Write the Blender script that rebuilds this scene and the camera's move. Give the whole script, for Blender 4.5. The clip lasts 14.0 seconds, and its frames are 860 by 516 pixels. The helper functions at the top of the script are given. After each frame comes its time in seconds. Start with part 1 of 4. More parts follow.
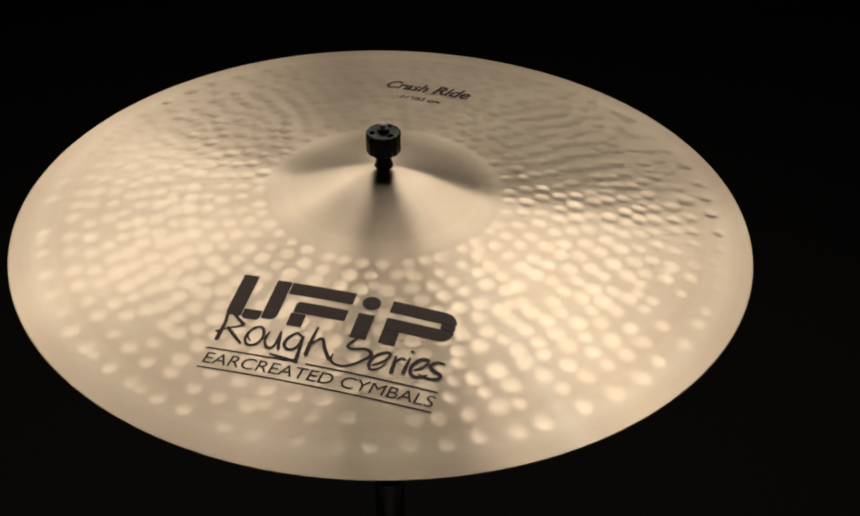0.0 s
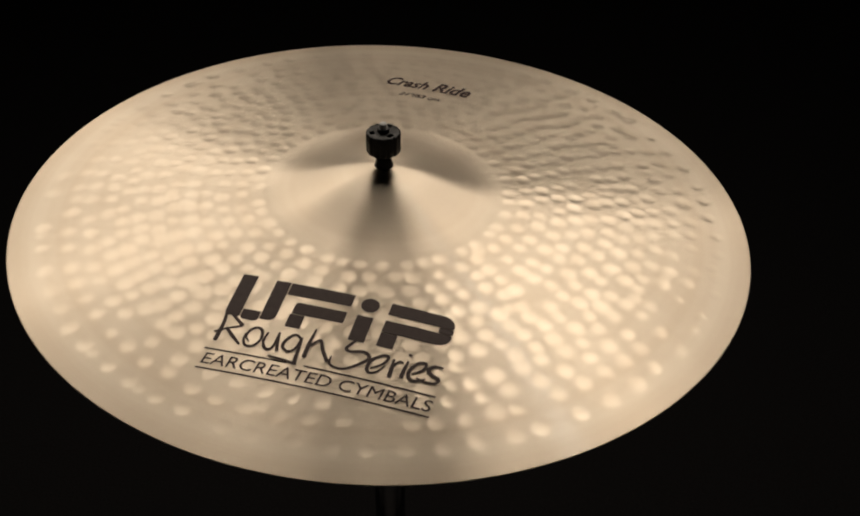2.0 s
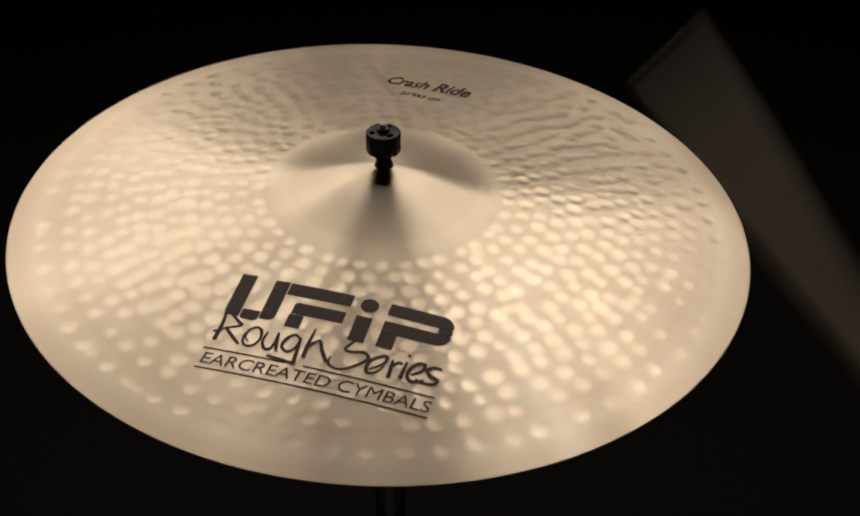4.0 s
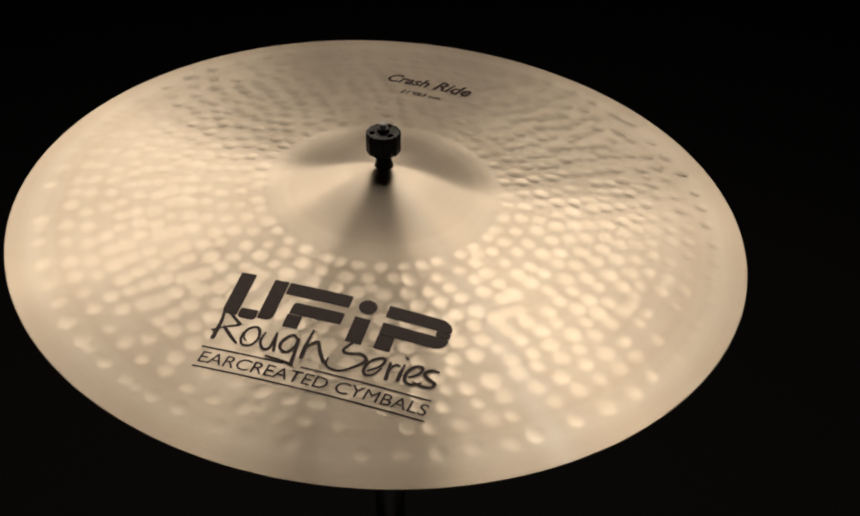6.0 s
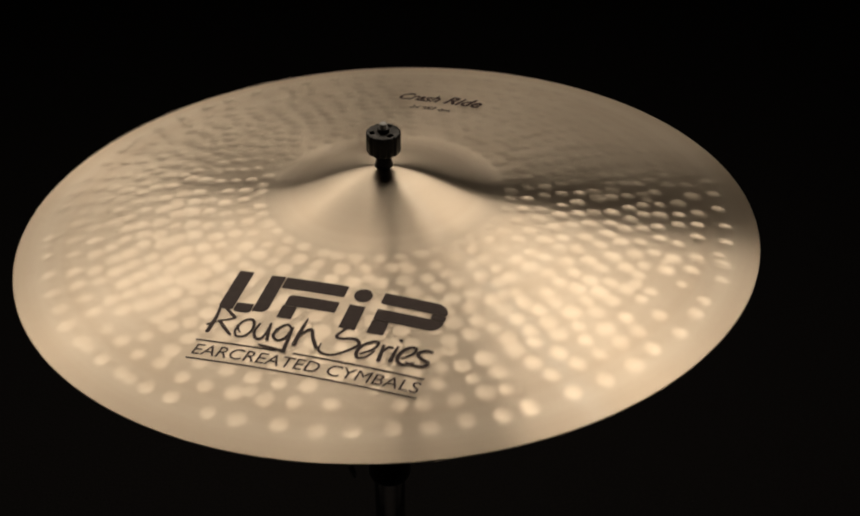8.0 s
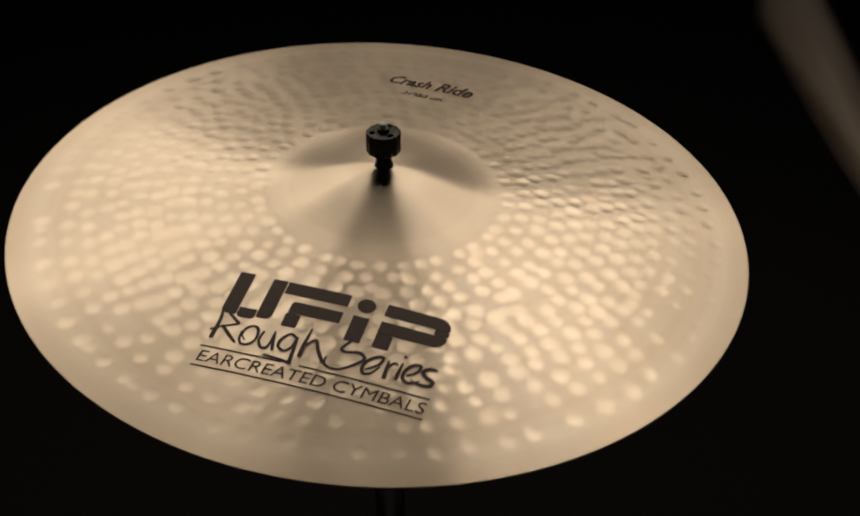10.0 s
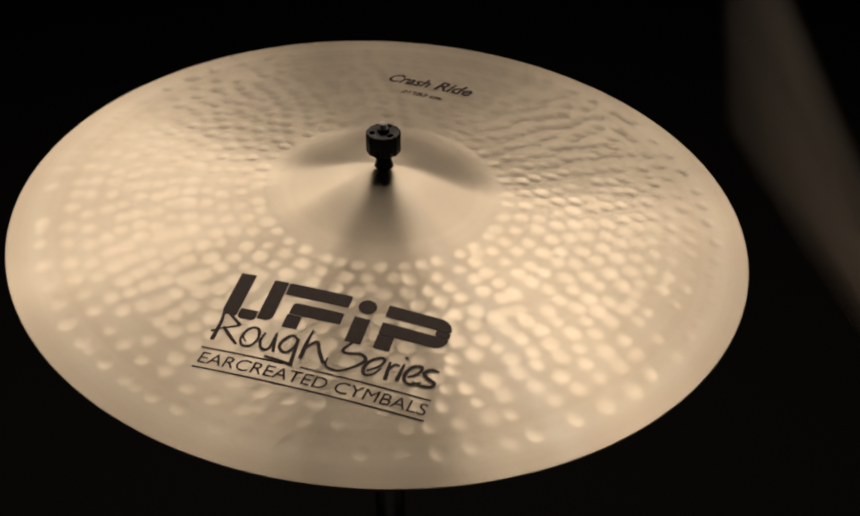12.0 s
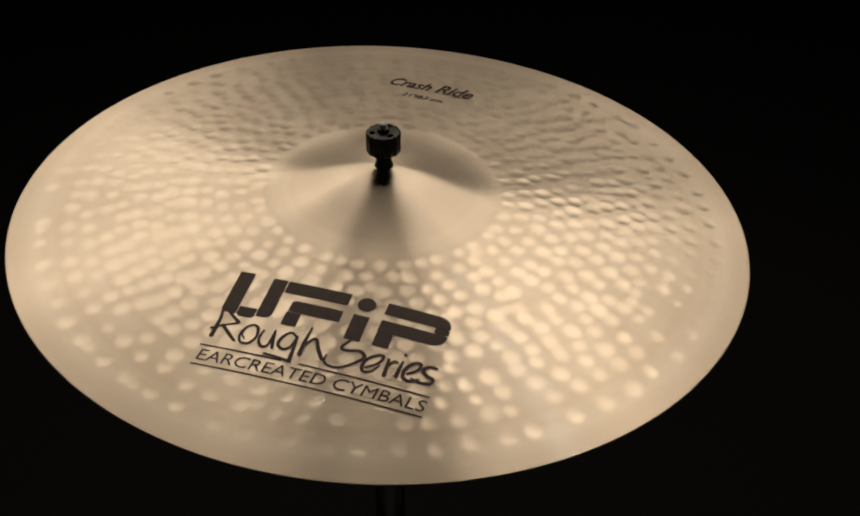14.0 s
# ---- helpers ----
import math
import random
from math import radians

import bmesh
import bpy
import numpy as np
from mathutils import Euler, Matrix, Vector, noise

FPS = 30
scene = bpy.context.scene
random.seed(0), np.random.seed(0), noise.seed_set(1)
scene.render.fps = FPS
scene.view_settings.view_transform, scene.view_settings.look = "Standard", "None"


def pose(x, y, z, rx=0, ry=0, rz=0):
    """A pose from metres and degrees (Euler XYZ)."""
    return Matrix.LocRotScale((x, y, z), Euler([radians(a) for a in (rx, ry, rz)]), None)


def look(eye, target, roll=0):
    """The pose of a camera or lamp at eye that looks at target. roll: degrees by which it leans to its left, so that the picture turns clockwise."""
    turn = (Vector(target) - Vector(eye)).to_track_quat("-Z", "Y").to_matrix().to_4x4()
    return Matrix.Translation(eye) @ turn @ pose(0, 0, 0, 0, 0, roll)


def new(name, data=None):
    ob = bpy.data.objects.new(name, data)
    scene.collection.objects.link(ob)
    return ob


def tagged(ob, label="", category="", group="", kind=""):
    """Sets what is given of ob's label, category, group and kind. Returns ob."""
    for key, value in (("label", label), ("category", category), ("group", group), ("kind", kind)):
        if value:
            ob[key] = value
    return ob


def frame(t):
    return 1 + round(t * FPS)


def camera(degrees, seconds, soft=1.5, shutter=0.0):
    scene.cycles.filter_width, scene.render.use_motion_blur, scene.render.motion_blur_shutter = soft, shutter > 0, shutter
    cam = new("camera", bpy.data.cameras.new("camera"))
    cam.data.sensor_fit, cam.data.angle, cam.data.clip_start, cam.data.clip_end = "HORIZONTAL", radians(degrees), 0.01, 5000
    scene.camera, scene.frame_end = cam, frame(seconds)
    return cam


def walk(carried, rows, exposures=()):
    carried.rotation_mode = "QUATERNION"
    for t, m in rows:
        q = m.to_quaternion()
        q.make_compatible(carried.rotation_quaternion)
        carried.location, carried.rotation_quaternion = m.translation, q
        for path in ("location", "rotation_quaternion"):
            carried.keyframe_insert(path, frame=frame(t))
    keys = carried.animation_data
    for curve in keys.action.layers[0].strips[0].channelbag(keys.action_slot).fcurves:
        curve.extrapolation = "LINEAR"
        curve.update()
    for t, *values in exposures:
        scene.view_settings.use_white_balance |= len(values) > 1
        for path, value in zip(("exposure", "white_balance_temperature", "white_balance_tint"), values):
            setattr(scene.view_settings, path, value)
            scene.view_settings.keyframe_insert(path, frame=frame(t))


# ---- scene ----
PIVOT = 1.0                    # height of the cymbal's seat over the floor
cam = camera(34.0, 14.0, soft=2.0, shutter=1.0)
EYE = pose(0.0330, -0.8496, PIVOT + 0.5343, 90 - 35.807, 0, 0) @ pose(0, 0, 0, 0, 0, 0.223)
walk(cam, [(0.0, EYE), (14.0, EYE)], [(0.0, 0.0, 6500, 10), (3.0, 0.0, 6500, 10), (7.0, -0.06, 6500, 10), (8.0, -0.12, 6850, 11), (10.3, -0.17, 6800, 11), (14.0, -0.15, 6750, 11)])

# ---- light: a black studio with three warm softboxes over the far side, a dim low one and a small cool lamp ----
world = bpy.data.worlds.new("studio_dark")
world.use_nodes = True
world.node_tree.nodes["Background"].inputs[0].default_value = (0.0016, 0.0014, 0.0013, 1)
world.node_tree.nodes["Background"].inputs[1].default_value = 1.0
scene.world = world
SEAT = Vector((0, 0, PIVOT))


def area_lamp(name, azimuth, elevation, distance, width, height, watts, colour, roll=0.0, spread=180):
    a, e = radians(azimuth), radians(elevation)
    way = Vector((math.sin(a) * math.cos(e), math.cos(a) * math.cos(e), math.sin(e)))
    data = bpy.data.lights.new(name, "AREA")
    data.shape, data.size, data.size_y = "RECTANGLE", width, height
    data.energy, data.color, data.spread = watts, colour, radians(spread)
    ob = new(name, data)
    ob.matrix_world = look(SEAT + distance * way, SEAT, roll)
    return ob


def softbox(name, azimuth, elevation, roll, width, height, radiance):
    area_lamp(name, azimuth, elevation, 1.40, width, height, radiance * math.pi * width * height, (1.0, 0.87, 0.72), roll)


softbox("softbox_east", 33.6, 46.5, 29.6, 0.68, 1.02, 1.95)
softbox("softbox_west", -30.0, 40.2, 32.8, 0.95, 1.165, 1.40)
softbox("softbox_top", 3.5, 59.5, -60.0, 0.64, 0.54, 0.95)
softbox("softbox_low", 1.7, 8.1, 10.7, 1.47, 0.38, 0.14)
area_lamp("window_glow", 81.3, 60.1, 1.38, 0.030, 0.030, 0.11, (0.75, 0.9, 1.0))


# ---- materials ----
def material(name):
    m = bpy.data.materials.new(name)
    m.use_nodes = True
    nt = m.node_tree
    return m, nt, nt.nodes["Principled BSDF"]


def node(nt, kind, **inputs):
    n = nt.nodes.new(kind)
    for k, v in inputs.items():
        n.inputs[k.replace("_", " ")].default_value = v
    return n


def mix_ramp(nt, fac, low, high, a=0.3, b=0.7):
    r = nt.nodes.new("ShaderNodeValToRGB")
    r.color_ramp.elements[0].position, r.color_ramp.elements[1].position = a, b
    r.color_ramp.elements[0].color, r.color_ramp.elements[1].color = (*low, 1), (*high, 1)
    nt.links.new(fac, r.inputs[0])
    return r.outputs[0]


def plain(name, low, high, rough, metal=0.0, scale=40.0, bump=0.1, dist=0.001, spec=0.5):
    m, nt, bs = material(name)
    tc = nt.nodes.new("ShaderNodeTexCoord")
    nz = node(nt, "ShaderNodeTexNoise", Scale=scale, Detail=6.0, Roughness=0.6)
    nt.links.new(tc.outputs["Object"], nz.inputs["Vector"])
    nt.links.new(mix_ramp(nt, nz.outputs["Fac"], low, high), bs.inputs["Base Color"])
    bs.inputs["Roughness"].default_value, bs.inputs["Metallic"].default_value = rough, metal
    bs.inputs["Specular IOR Level"].default_value = spec
    bp = node(nt, "ShaderNodeBump", Strength=bump, Distance=dist)
    nt.links.new(nz.outputs["Fac"], bp.inputs["Height"])
    nt.links.new(bp.outputs[0], bs.inputs["Normal"])
    return m


def lathed_bronze():
    """Bronze turned on a lathe: fine rings that spread the gloss outward from the middle."""
    m, nt, bs = material("lathed_bronze")
    tc = nt.nodes.new("ShaderNodeTexCoord")
    sep = nt.nodes.new("ShaderNodeSeparateXYZ")
    flat = nt.nodes.new("ShaderNodeCombineXYZ")
    length = nt.nodes.new("ShaderNodeVectorMath")
    length.operation = "LENGTH"
    nt.links.new(tc.outputs["Object"], sep.inputs[0])
    nt.links.new(sep.outputs[0], flat.inputs[0])
    nt.links.new(sep.outputs[1], flat.inputs[1])
    nt.links.new(flat.outputs[0], length.inputs[0])
    rings = node(nt, "ShaderNodeTexNoise", Scale=620.0, Detail=3.0)
    rings.noise_dimensions = "1D"
    nt.links.new(length.outputs["Value"], rings.inputs["W"])
    broad = node(nt, "ShaderNodeTexNoise", Scale=55.0, Detail=2.0)
    broad.noise_dimensions = "1D"
    nt.links.new(length.outputs["Value"], broad.inputs["W"])
    cloud = node(nt, "ShaderNodeTexNoise", Scale=16.0, Detail=5.0, Roughness=0.6)
    nt.links.new(tc.outputs["Object"], cloud.inputs["Vector"])
    add = nt.nodes.new("ShaderNodeMath")
    add.operation = "ADD"
    nt.links.new(cloud.outputs["Fac"], add.inputs[0])
    nt.links.new(broad.outputs["Fac"], add.inputs[1])
    half = nt.nodes.new("ShaderNodeMath")
    half.operation = "MULTIPLY"
    half.inputs[1].default_value = 0.5
    nt.links.new(add.outputs[0], half.inputs[0])
    nt.links.new(mix_ramp(nt, half.outputs[0], (0.78, 0.66, 0.52), (0.85, 0.74, 0.60), 0.35, 0.65), bs.inputs["Base Color"])
    bs.inputs["Metallic"].default_value = 1.0
    bs.inputs["Roughness"].default_value = ROUGH
    bs.inputs["Anisotropic"].default_value = ANISO
    bs.inputs["Anisotropic Rotation"].default_value = 0.25
    tan = nt.nodes.new("ShaderNodeTangent")
    tan.direction_type, tan.axis = "RADIAL", "Z"
    nt.links.new(tan.outputs[0], bs.inputs["Tangent"])
    # the grooves' flanks lean inward, lie level or lean outward
    outward = nt.nodes.new("ShaderNodeVectorMath")
    outward.operation = "NORMALIZE"
    nt.links.new(flat.outputs[0], outward.inputs[0])
    turned = nt.nodes.new("ShaderNodeVectorTransform")
    turned.vector_type, turned.convert_from, turned.convert_to = "VECTOR", "OBJECT", "WORLD"
    nt.links.new(outward.outputs[0], turned.inputs[0])
    bp = node(nt, "ShaderNodeBump", Strength=0.10, Distance=0.0002)
    nt.links.new(rings.outputs["Fac"], bp.inputs["Height"])

    def leaning(shader, slope):
        side = nt.nodes.new("ShaderNodeVectorMath")
        side.operation = "SCALE"
        side.inputs["Scale"].default_value = slope
        nt.links.new(turned.outputs[0], side.inputs[0])
        lean = nt.nodes.new("ShaderNodeVectorMath")
        nt.links.new(bp.outputs[0], lean.inputs[0])
        nt.links.new(side.outputs[0], lean.inputs[1])
        unit = nt.nodes.new("ShaderNodeVectorMath")
        unit.operation = "NORMALIZE"
        nt.links.new(lean.outputs[0], unit.inputs[0])
        nt.links.new(unit.outputs[0], shader.inputs["Normal"])

    flanks = [bs]
    for slope in (-GROOVE, GROOVE):
        f = nt.nodes.new("ShaderNodeBsdfPrincipled")
        for key in ("Metallic", "Roughness", "Anisotropic", "Anisotropic Rotation"):
            f.inputs[key].default_value = bs.inputs[key].default_value
        nt.links.new(tan.outputs[0], f.inputs["Tangent"])
        nt.links.new(bs.inputs["Base Color"].links[0].from_socket, f.inputs["Base Color"])
        leaning(f, slope)
        flanks.append(f)
    leaning(bs, 0.0)
    pair = nt.nodes.new("ShaderNodeMixShader")
    nt.links.new(flanks[1].outputs[0], pair.inputs[1])
    nt.links.new(flanks[2].outputs[0], pair.inputs[2])
    lathed = nt.nodes.new("ShaderNodeMixShader")
    lathed.inputs[0].default_value = 0.525
    nt.links.new(bs.outputs[0], lathed.inputs[1])
    nt.links.new(pair.outputs[0], lathed.inputs[2])
    # the hammer has pressed the rings flat in its dents, which are smoother there
    dent = nt.nodes.new("ShaderNodeBsdfPrincipled")
    dent.inputs["Metallic"].default_value, dent.inputs["Roughness"].default_value = 1.0, DENT_ROUGH
    dent.inputs["Anisotropic"].default_value, dent.inputs["Anisotropic Rotation"].default_value = 0.6, 0.25
    nt.links.new(tan.outputs[0], dent.inputs["Tangent"])
    nt.links.new(bs.inputs["Base Color"].links[0].from_socket, dent.inputs["Base Color"])
    mask = nt.nodes.new("ShaderNodeAttribute")
    mask.attribute_name = "hammered"
    both = nt.nodes.new("ShaderNodeMixShader")
    nt.links.new(mask.outputs["Fac"], both.inputs[0])
    nt.links.new(lathed.outputs[0], both.inputs[1])
    nt.links.new(dent.outputs[0], both.inputs[2])
    nt.links.new(both.outputs[0], nt.nodes["Material Output"].inputs["Surface"])
    return m


def hickory():
    m, nt, bs = material("lacquered_hickory")
    tc = nt.nodes.new("ShaderNodeTexCoord")
    mp = nt.nodes.new("ShaderNodeMapping")
    mp.inputs["Scale"].default_value = (12, 260, 260)
    nt.links.new(tc.outputs["Object"], mp.inputs["Vector"])
    nz = node(nt, "ShaderNodeTexNoise", Scale=1.0, Detail=6.0, Roughness=0.65)
    nt.links.new(mp.outputs[0], nz.inputs["Vector"])
    nt.links.new(mix_ramp(nt, nz.outputs["Fac"], (0.17, 0.12, 0.078), (0.30, 0.225, 0.15)), bs.inputs["Base Color"])
    bs.inputs["Roughness"].default_value = 0.42
    bp = node(nt, "ShaderNodeBump", Strength=0.15, Distance=0.0003)
    nt.links.new(nz.outputs["Fac"], bp.inputs["Height"])
    nt.links.new(bp.outputs[0], bs.inputs["Normal"])
    return m


ROUGH, ANISO, DENT_ROUGH, GROOVE = 0.277, 1.0, 0.277, 0.27
BRONZE = lathed_bronze()
WOOD = hickory()
DARK_TIP = plain("dark_tip_wood", (0.10, 0.065, 0.04), (0.24, 0.16, 0.10), 0.6, scale=300)
INK = plain("brown_black_ink", (0.060, 0.034, 0.030), (0.075, 0.045, 0.040), 0.46, scale=200, bump=0.05, spec=0.25)
BLACK_PLASTIC = plain("black_nylon", (0.026, 0.025, 0.024), (0.040, 0.038, 0.036), 0.38, scale=500, bump=0.15, dist=0.0003)
CHROME = plain("chromed_steel", (0.55, 0.55, 0.56), (0.65, 0.65, 0.66), 0.14, metal=1.0, scale=90, bump=0.02)
# the rod tip's glint is put into a near-white, non-metallic colour
GLINT_STEEL = plain("glint_white_steel", (0.80, 0.79, 0.77), (0.90, 0.89, 0.88), 0.40, metal=0.0, scale=300, bump=0.1)
BLACK_STEEL = plain("black_enamelled_steel", (0.012, 0.012, 0.013), (0.02, 0.02, 0.021), 0.3, scale=120, bump=0.05)
FELT = plain("grey_felt", (0.05, 0.048, 0.045), (0.10, 0.095, 0.09), 0.95, scale=700, bump=0.6)
RUBBER = plain("black_rubber", (0.012, 0.012, 0.012), (0.022, 0.022, 0.022), 0.8, scale=200, bump=0.2)
CLOTH = plain("black_studio_cloth", (0.14, 0.13, 0.13), (0.18, 0.17, 0.17), 0.95, scale=60, bump=0.4, spec=0.05)
CARPET = plain("black_carpet", (0.0125, 0.012, 0.0125), (0.020, 0.019, 0.0195), 1.0, scale=250, bump=0.8, dist=0.003, spec=0.03)
DARK_PAINT = plain("black_painted_ceiling", (0.006, 0.006, 0.006), (0.010, 0.010, 0.010), 0.9, scale=20, bump=0.2, spec=0.1)


# ---- mesh helpers ----
def smooth(mesh):
    mesh.polygons.foreach_set("use_smooth", [True] * len(mesh.polygons))
    mesh.update()


def part(name, bm, mat, parent, label="", flat=False):
    """Links a bmesh (or a mesh) as one mesh object under a thing or a part."""
    if isinstance(bm, bpy.types.Mesh):
        mesh = bm
    else:
        mesh = bpy.data.meshes.new(name)
        bm.normal_update()
        bm.to_mesh(mesh)
        bm.free()
    mesh.materials.clear()
    mesh.materials.append(mat)
    if not flat:
        smooth(mesh)
    ob = new(name, mesh)
    ob.parent = parent
    if label:
        ob["label"] = label
    return ob


def lathe(profile, steps=48, axis="Z"):
    """A turned solid from (radius, height) pairs; radius 0 closes an end."""
    bm = bmesh.new()
    rings = []
    for r, h in profile:
        ring = []
        for k in range(1 if r == 0 else steps):
            a = 2 * math.pi * k / steps
            co = (r * math.cos(a), r * math.sin(a), h) if axis == "Z" else (h, r * math.cos(a), r * math.sin(a))
            ring.append(bm.verts.new(co))
        rings.append(ring)
    for lo, hi in zip(rings, rings[1:]):
        for k in range(steps):
            j = (k + 1) % steps
            if len(lo) == 1:
                bm.faces.new((lo[0], hi[j], hi[k]))
            elif len(hi) == 1:
                bm.faces.new((lo[k], lo[j], hi[0]))
            else:
                bm.faces.new((lo[k], lo[j], hi[j], hi[k]))
    bmesh.ops.recalc_face_normals(bm, faces=bm.faces)
    return bm


def box(size, at, bevel=0.0, m=None):
    bm = bmesh.new()
    bmesh.ops.create_cube(bm, size=1.0)
    bmesh.ops.scale(bm, vec=size, verts=bm.verts)
    if bevel:
        bmesh.ops.bevel(bm, geom=list(bm.edges), offset=bevel, segments=2, affect="EDGES", profile=0.5)
    bmesh.ops.transform(bm, matrix=Matrix.Translation(at) @ (m or Matrix()), verts=bm.verts)
    return bm


def rod(a, b, r, steps=24):
    """A round bar from a to b with slightly rounded ends."""
    a, b = Vector(a), Vector(b)
    n = (b - a).length
    e = min(r * 0.25, n * 0.2)
    bm = lathe([(0, 0), (r - e, 0), (r, e), (r, n - e), (r - e, n), (0, n)], steps)
    bmesh.ops.transform(bm, matrix=Matrix.Translation(a) @ (b - a).to_track_quat("Z", "Y").to_matrix().to_4x4(), verts=bm.verts)
    return bm


def edge_split(ob, angle=35):
    mod = ob.modifiers.new("edges", "EDGE_SPLIT")
    mod.split_angle = radians(angle)


# ---- the closed black studio ----
def structure(name, bm, mat, label):
    mesh = bpy.data.meshes.new(name)
    bm.to_mesh(mesh)
    bm.free()
    mesh.materials.append(mat)
    return tagged(new(name, mesh), label, name.split("_")[0], kind="structure")


def studio():
    structure("floor", box((6.0, 6.0, 0.1), (0, 0, -0.05)), CARPET, "black carpeted studio floor in deep shade")
    structure("wall_north", box((6.2, 0.1, 2.8), (0, 3.05, 1.4)), CLOTH, "studio wall hung with plain black cloth")
    structure("wall_south", box((6.2, 0.1, 2.8), (0, -3.05, 1.4)), CLOTH, "studio wall hung with plain black cloth")
    structure("wall_east", box((0.1, 6.0, 2.8), (3.05, 0, 1.4)), CLOTH, "studio wall hung with plain black cloth")
    structure("wall_west", box((0.1, 6.0, 2.8), (-3.05, 0, 1.4)), CLOTH, "studio wall hung with plain black cloth")
    structure("ceiling", box((6.2, 6.2, 0.1), (0, 0, 2.85)), DARK_PAINT, "black painted studio ceiling")


# ---- the cymbal: 21 inches across, bell, bow, hammer marks, thin rim ----
RADIUS, BELL, HOLE = 0.2665, 0.0835, 0.0058
BELL_TOP, BELL_FOOT, RIM = 0.0030, -0.0175, -0.0451


def height(r):
    """The upper face's height over the seat at the radius r (a number or an array)."""
    r = np.asarray(r, float)
    s = np.clip((r - BELL) / (RADIUS - BELL), 0, 1)
    bow = BELL_FOOT + (RIM - BELL_FOOT) * (0.75 * s + 0.25 * s * s)
    u = np.clip(r / BELL, 0, 1)
    bell = BELL_FOOT + (BELL_TOP - BELL_FOOT) * (0.5 + 0.5 * np.cos(math.pi * u ** 1.05)) - 0.0005 * u ** 6
    return np.where(r < BELL, bell, bow - 0.0005 * np.exp(-(r - BELL) / 0.005))


def hammer_marks():
    """Centres (radius, angle), sizes and depths of the round hammer dents, ring by ring."""
    rng = np.random.RandomState(7)
    marks = []
    for k, r in enumerate((0.0905, 0.103, 0.115, 0.127, 0.139, 0.151, 0.1625, 0.174, 0.185, 0.1965, 0.2095, 0.2235, 0.2415)):
        step = 0.0138 if k == 0 else 0.0155 if r < 0.15 else 0.0165 if r < 0.2 else 0.0195 if r < 0.23 else 0.0228
        count = int(2 * math.pi * r / step)
        for j in range(count):
            if rng.rand() < 0.03:
                continue
            a = 2 * math.pi * (j + 0.11 * rng.randn() + 0.37 * k) / count
            size = (0.0052 if k == 0 else 0.0058 if r < 0.13 else 0.0064) * (1 + 0.10 * rng.randn())
            marks.append((r + 0.0009 * rng.randn() * (k > 0), a, size, DENT * (0.6 + 0.8 * rng.rand())))
            if rng.rand() < 0.06:
                marks.append((r + 0.003 * rng.randn(), a + 0.009 / r, 0.0052, DENT * 0.8))
    return marks


DENT = 0.00014


def cymbal_mesh():
    turns = 1500
    radii = np.concatenate([np.linspace(HOLE, BELL - 0.002, 46), np.linspace(BELL - 0.001, RADIUS - 0.0012, 200), [RADIUS - 0.0007, RADIUS - 0.0003, RADIUS]])
    ang = np.arange(turns) * 2 * math.pi / turns
    z = np.repeat(height(radii)[:, None], turns, 1)
    z[-2], z[-1] = z[-2] - 0.00008, z[-1] - 0.0004
    hammered = np.zeros_like(z)
    for r, a, size, deep in hammer_marks():
        rows = np.where(abs(radii - r) < size)[0]
        gap = (ang - a + math.pi) % (2 * math.pi) - math.pi
        cols = np.where(abs(gap) * r < size)[0]
        d2 = ((radii[rows] - r)[:, None] ** 2 + (gap[cols] * r)[None, :] ** 2) / size ** 2
        z[np.ix_(rows, cols)] -= deep * np.clip(1 - d2, 0, 1) ** 1.4
        spot = np.clip((1 - d2) * 1.7, 0, 1)
        hammered[np.ix_(rows, cols)] = np.maximum(hammered[np.ix_(rows, cols)], spot * spot * (3 - 2 * spot) * min(1.0, 0.29 + 0.22 * deep / DENT))
    # a slow unevenness left by the hammering
    wave = sum(w * np.sin(n * ang + 11 * n) for n, w in ((3, 5e-5), (5, 4e-5), (8, 3e-5), (13, 2e-5)))
    z += wave[None, :] * np.clip((radii - BELL) / 0.06, 0, 1)[:, None]
    under_r = np.concatenate([[RADIUS - 0.0003], np.linspace(RADIUS - 0.0012, HOLE, 30)])
    under_z = height(under_r) - np.where(under_r > RADIUS - 0.0006, 0.0008, 0.0014)
    z = np.vstack([z, np.repeat(under_z[:, None], turns, 1)])
    rr = np.concatenate([radii, under_r])
    x, y = rr[:, None] * np.cos(ang)[None], rr[:, None] * np.sin(ang)[None]
    verts = np.stack([x, y, z], -1).reshape(-1, 3)
    n = len(rr)
    i, j = np.meshgrid(np.arange(n), np.arange(turns), indexing="ij")
    k, l = (i + 1) % n, (j + 1) % turns
    faces = np.stack([i * turns + j, k * turns + j, k * turns + l, i * turns + l], -1).reshape(-1, 4)
    mesh = bpy.data.meshes.new("body")
    mesh.from_pydata(verts.tolist(), [], faces.tolist())
    pressed = mesh.attributes.new("hammered", "FLOAT", "POINT")
    pressed.data.foreach_set("value", np.vstack([hammered, np.zeros((len(under_r), turns))]).ravel())
    smooth(mesh)
    return mesh


INK_LIFT = 0.00025


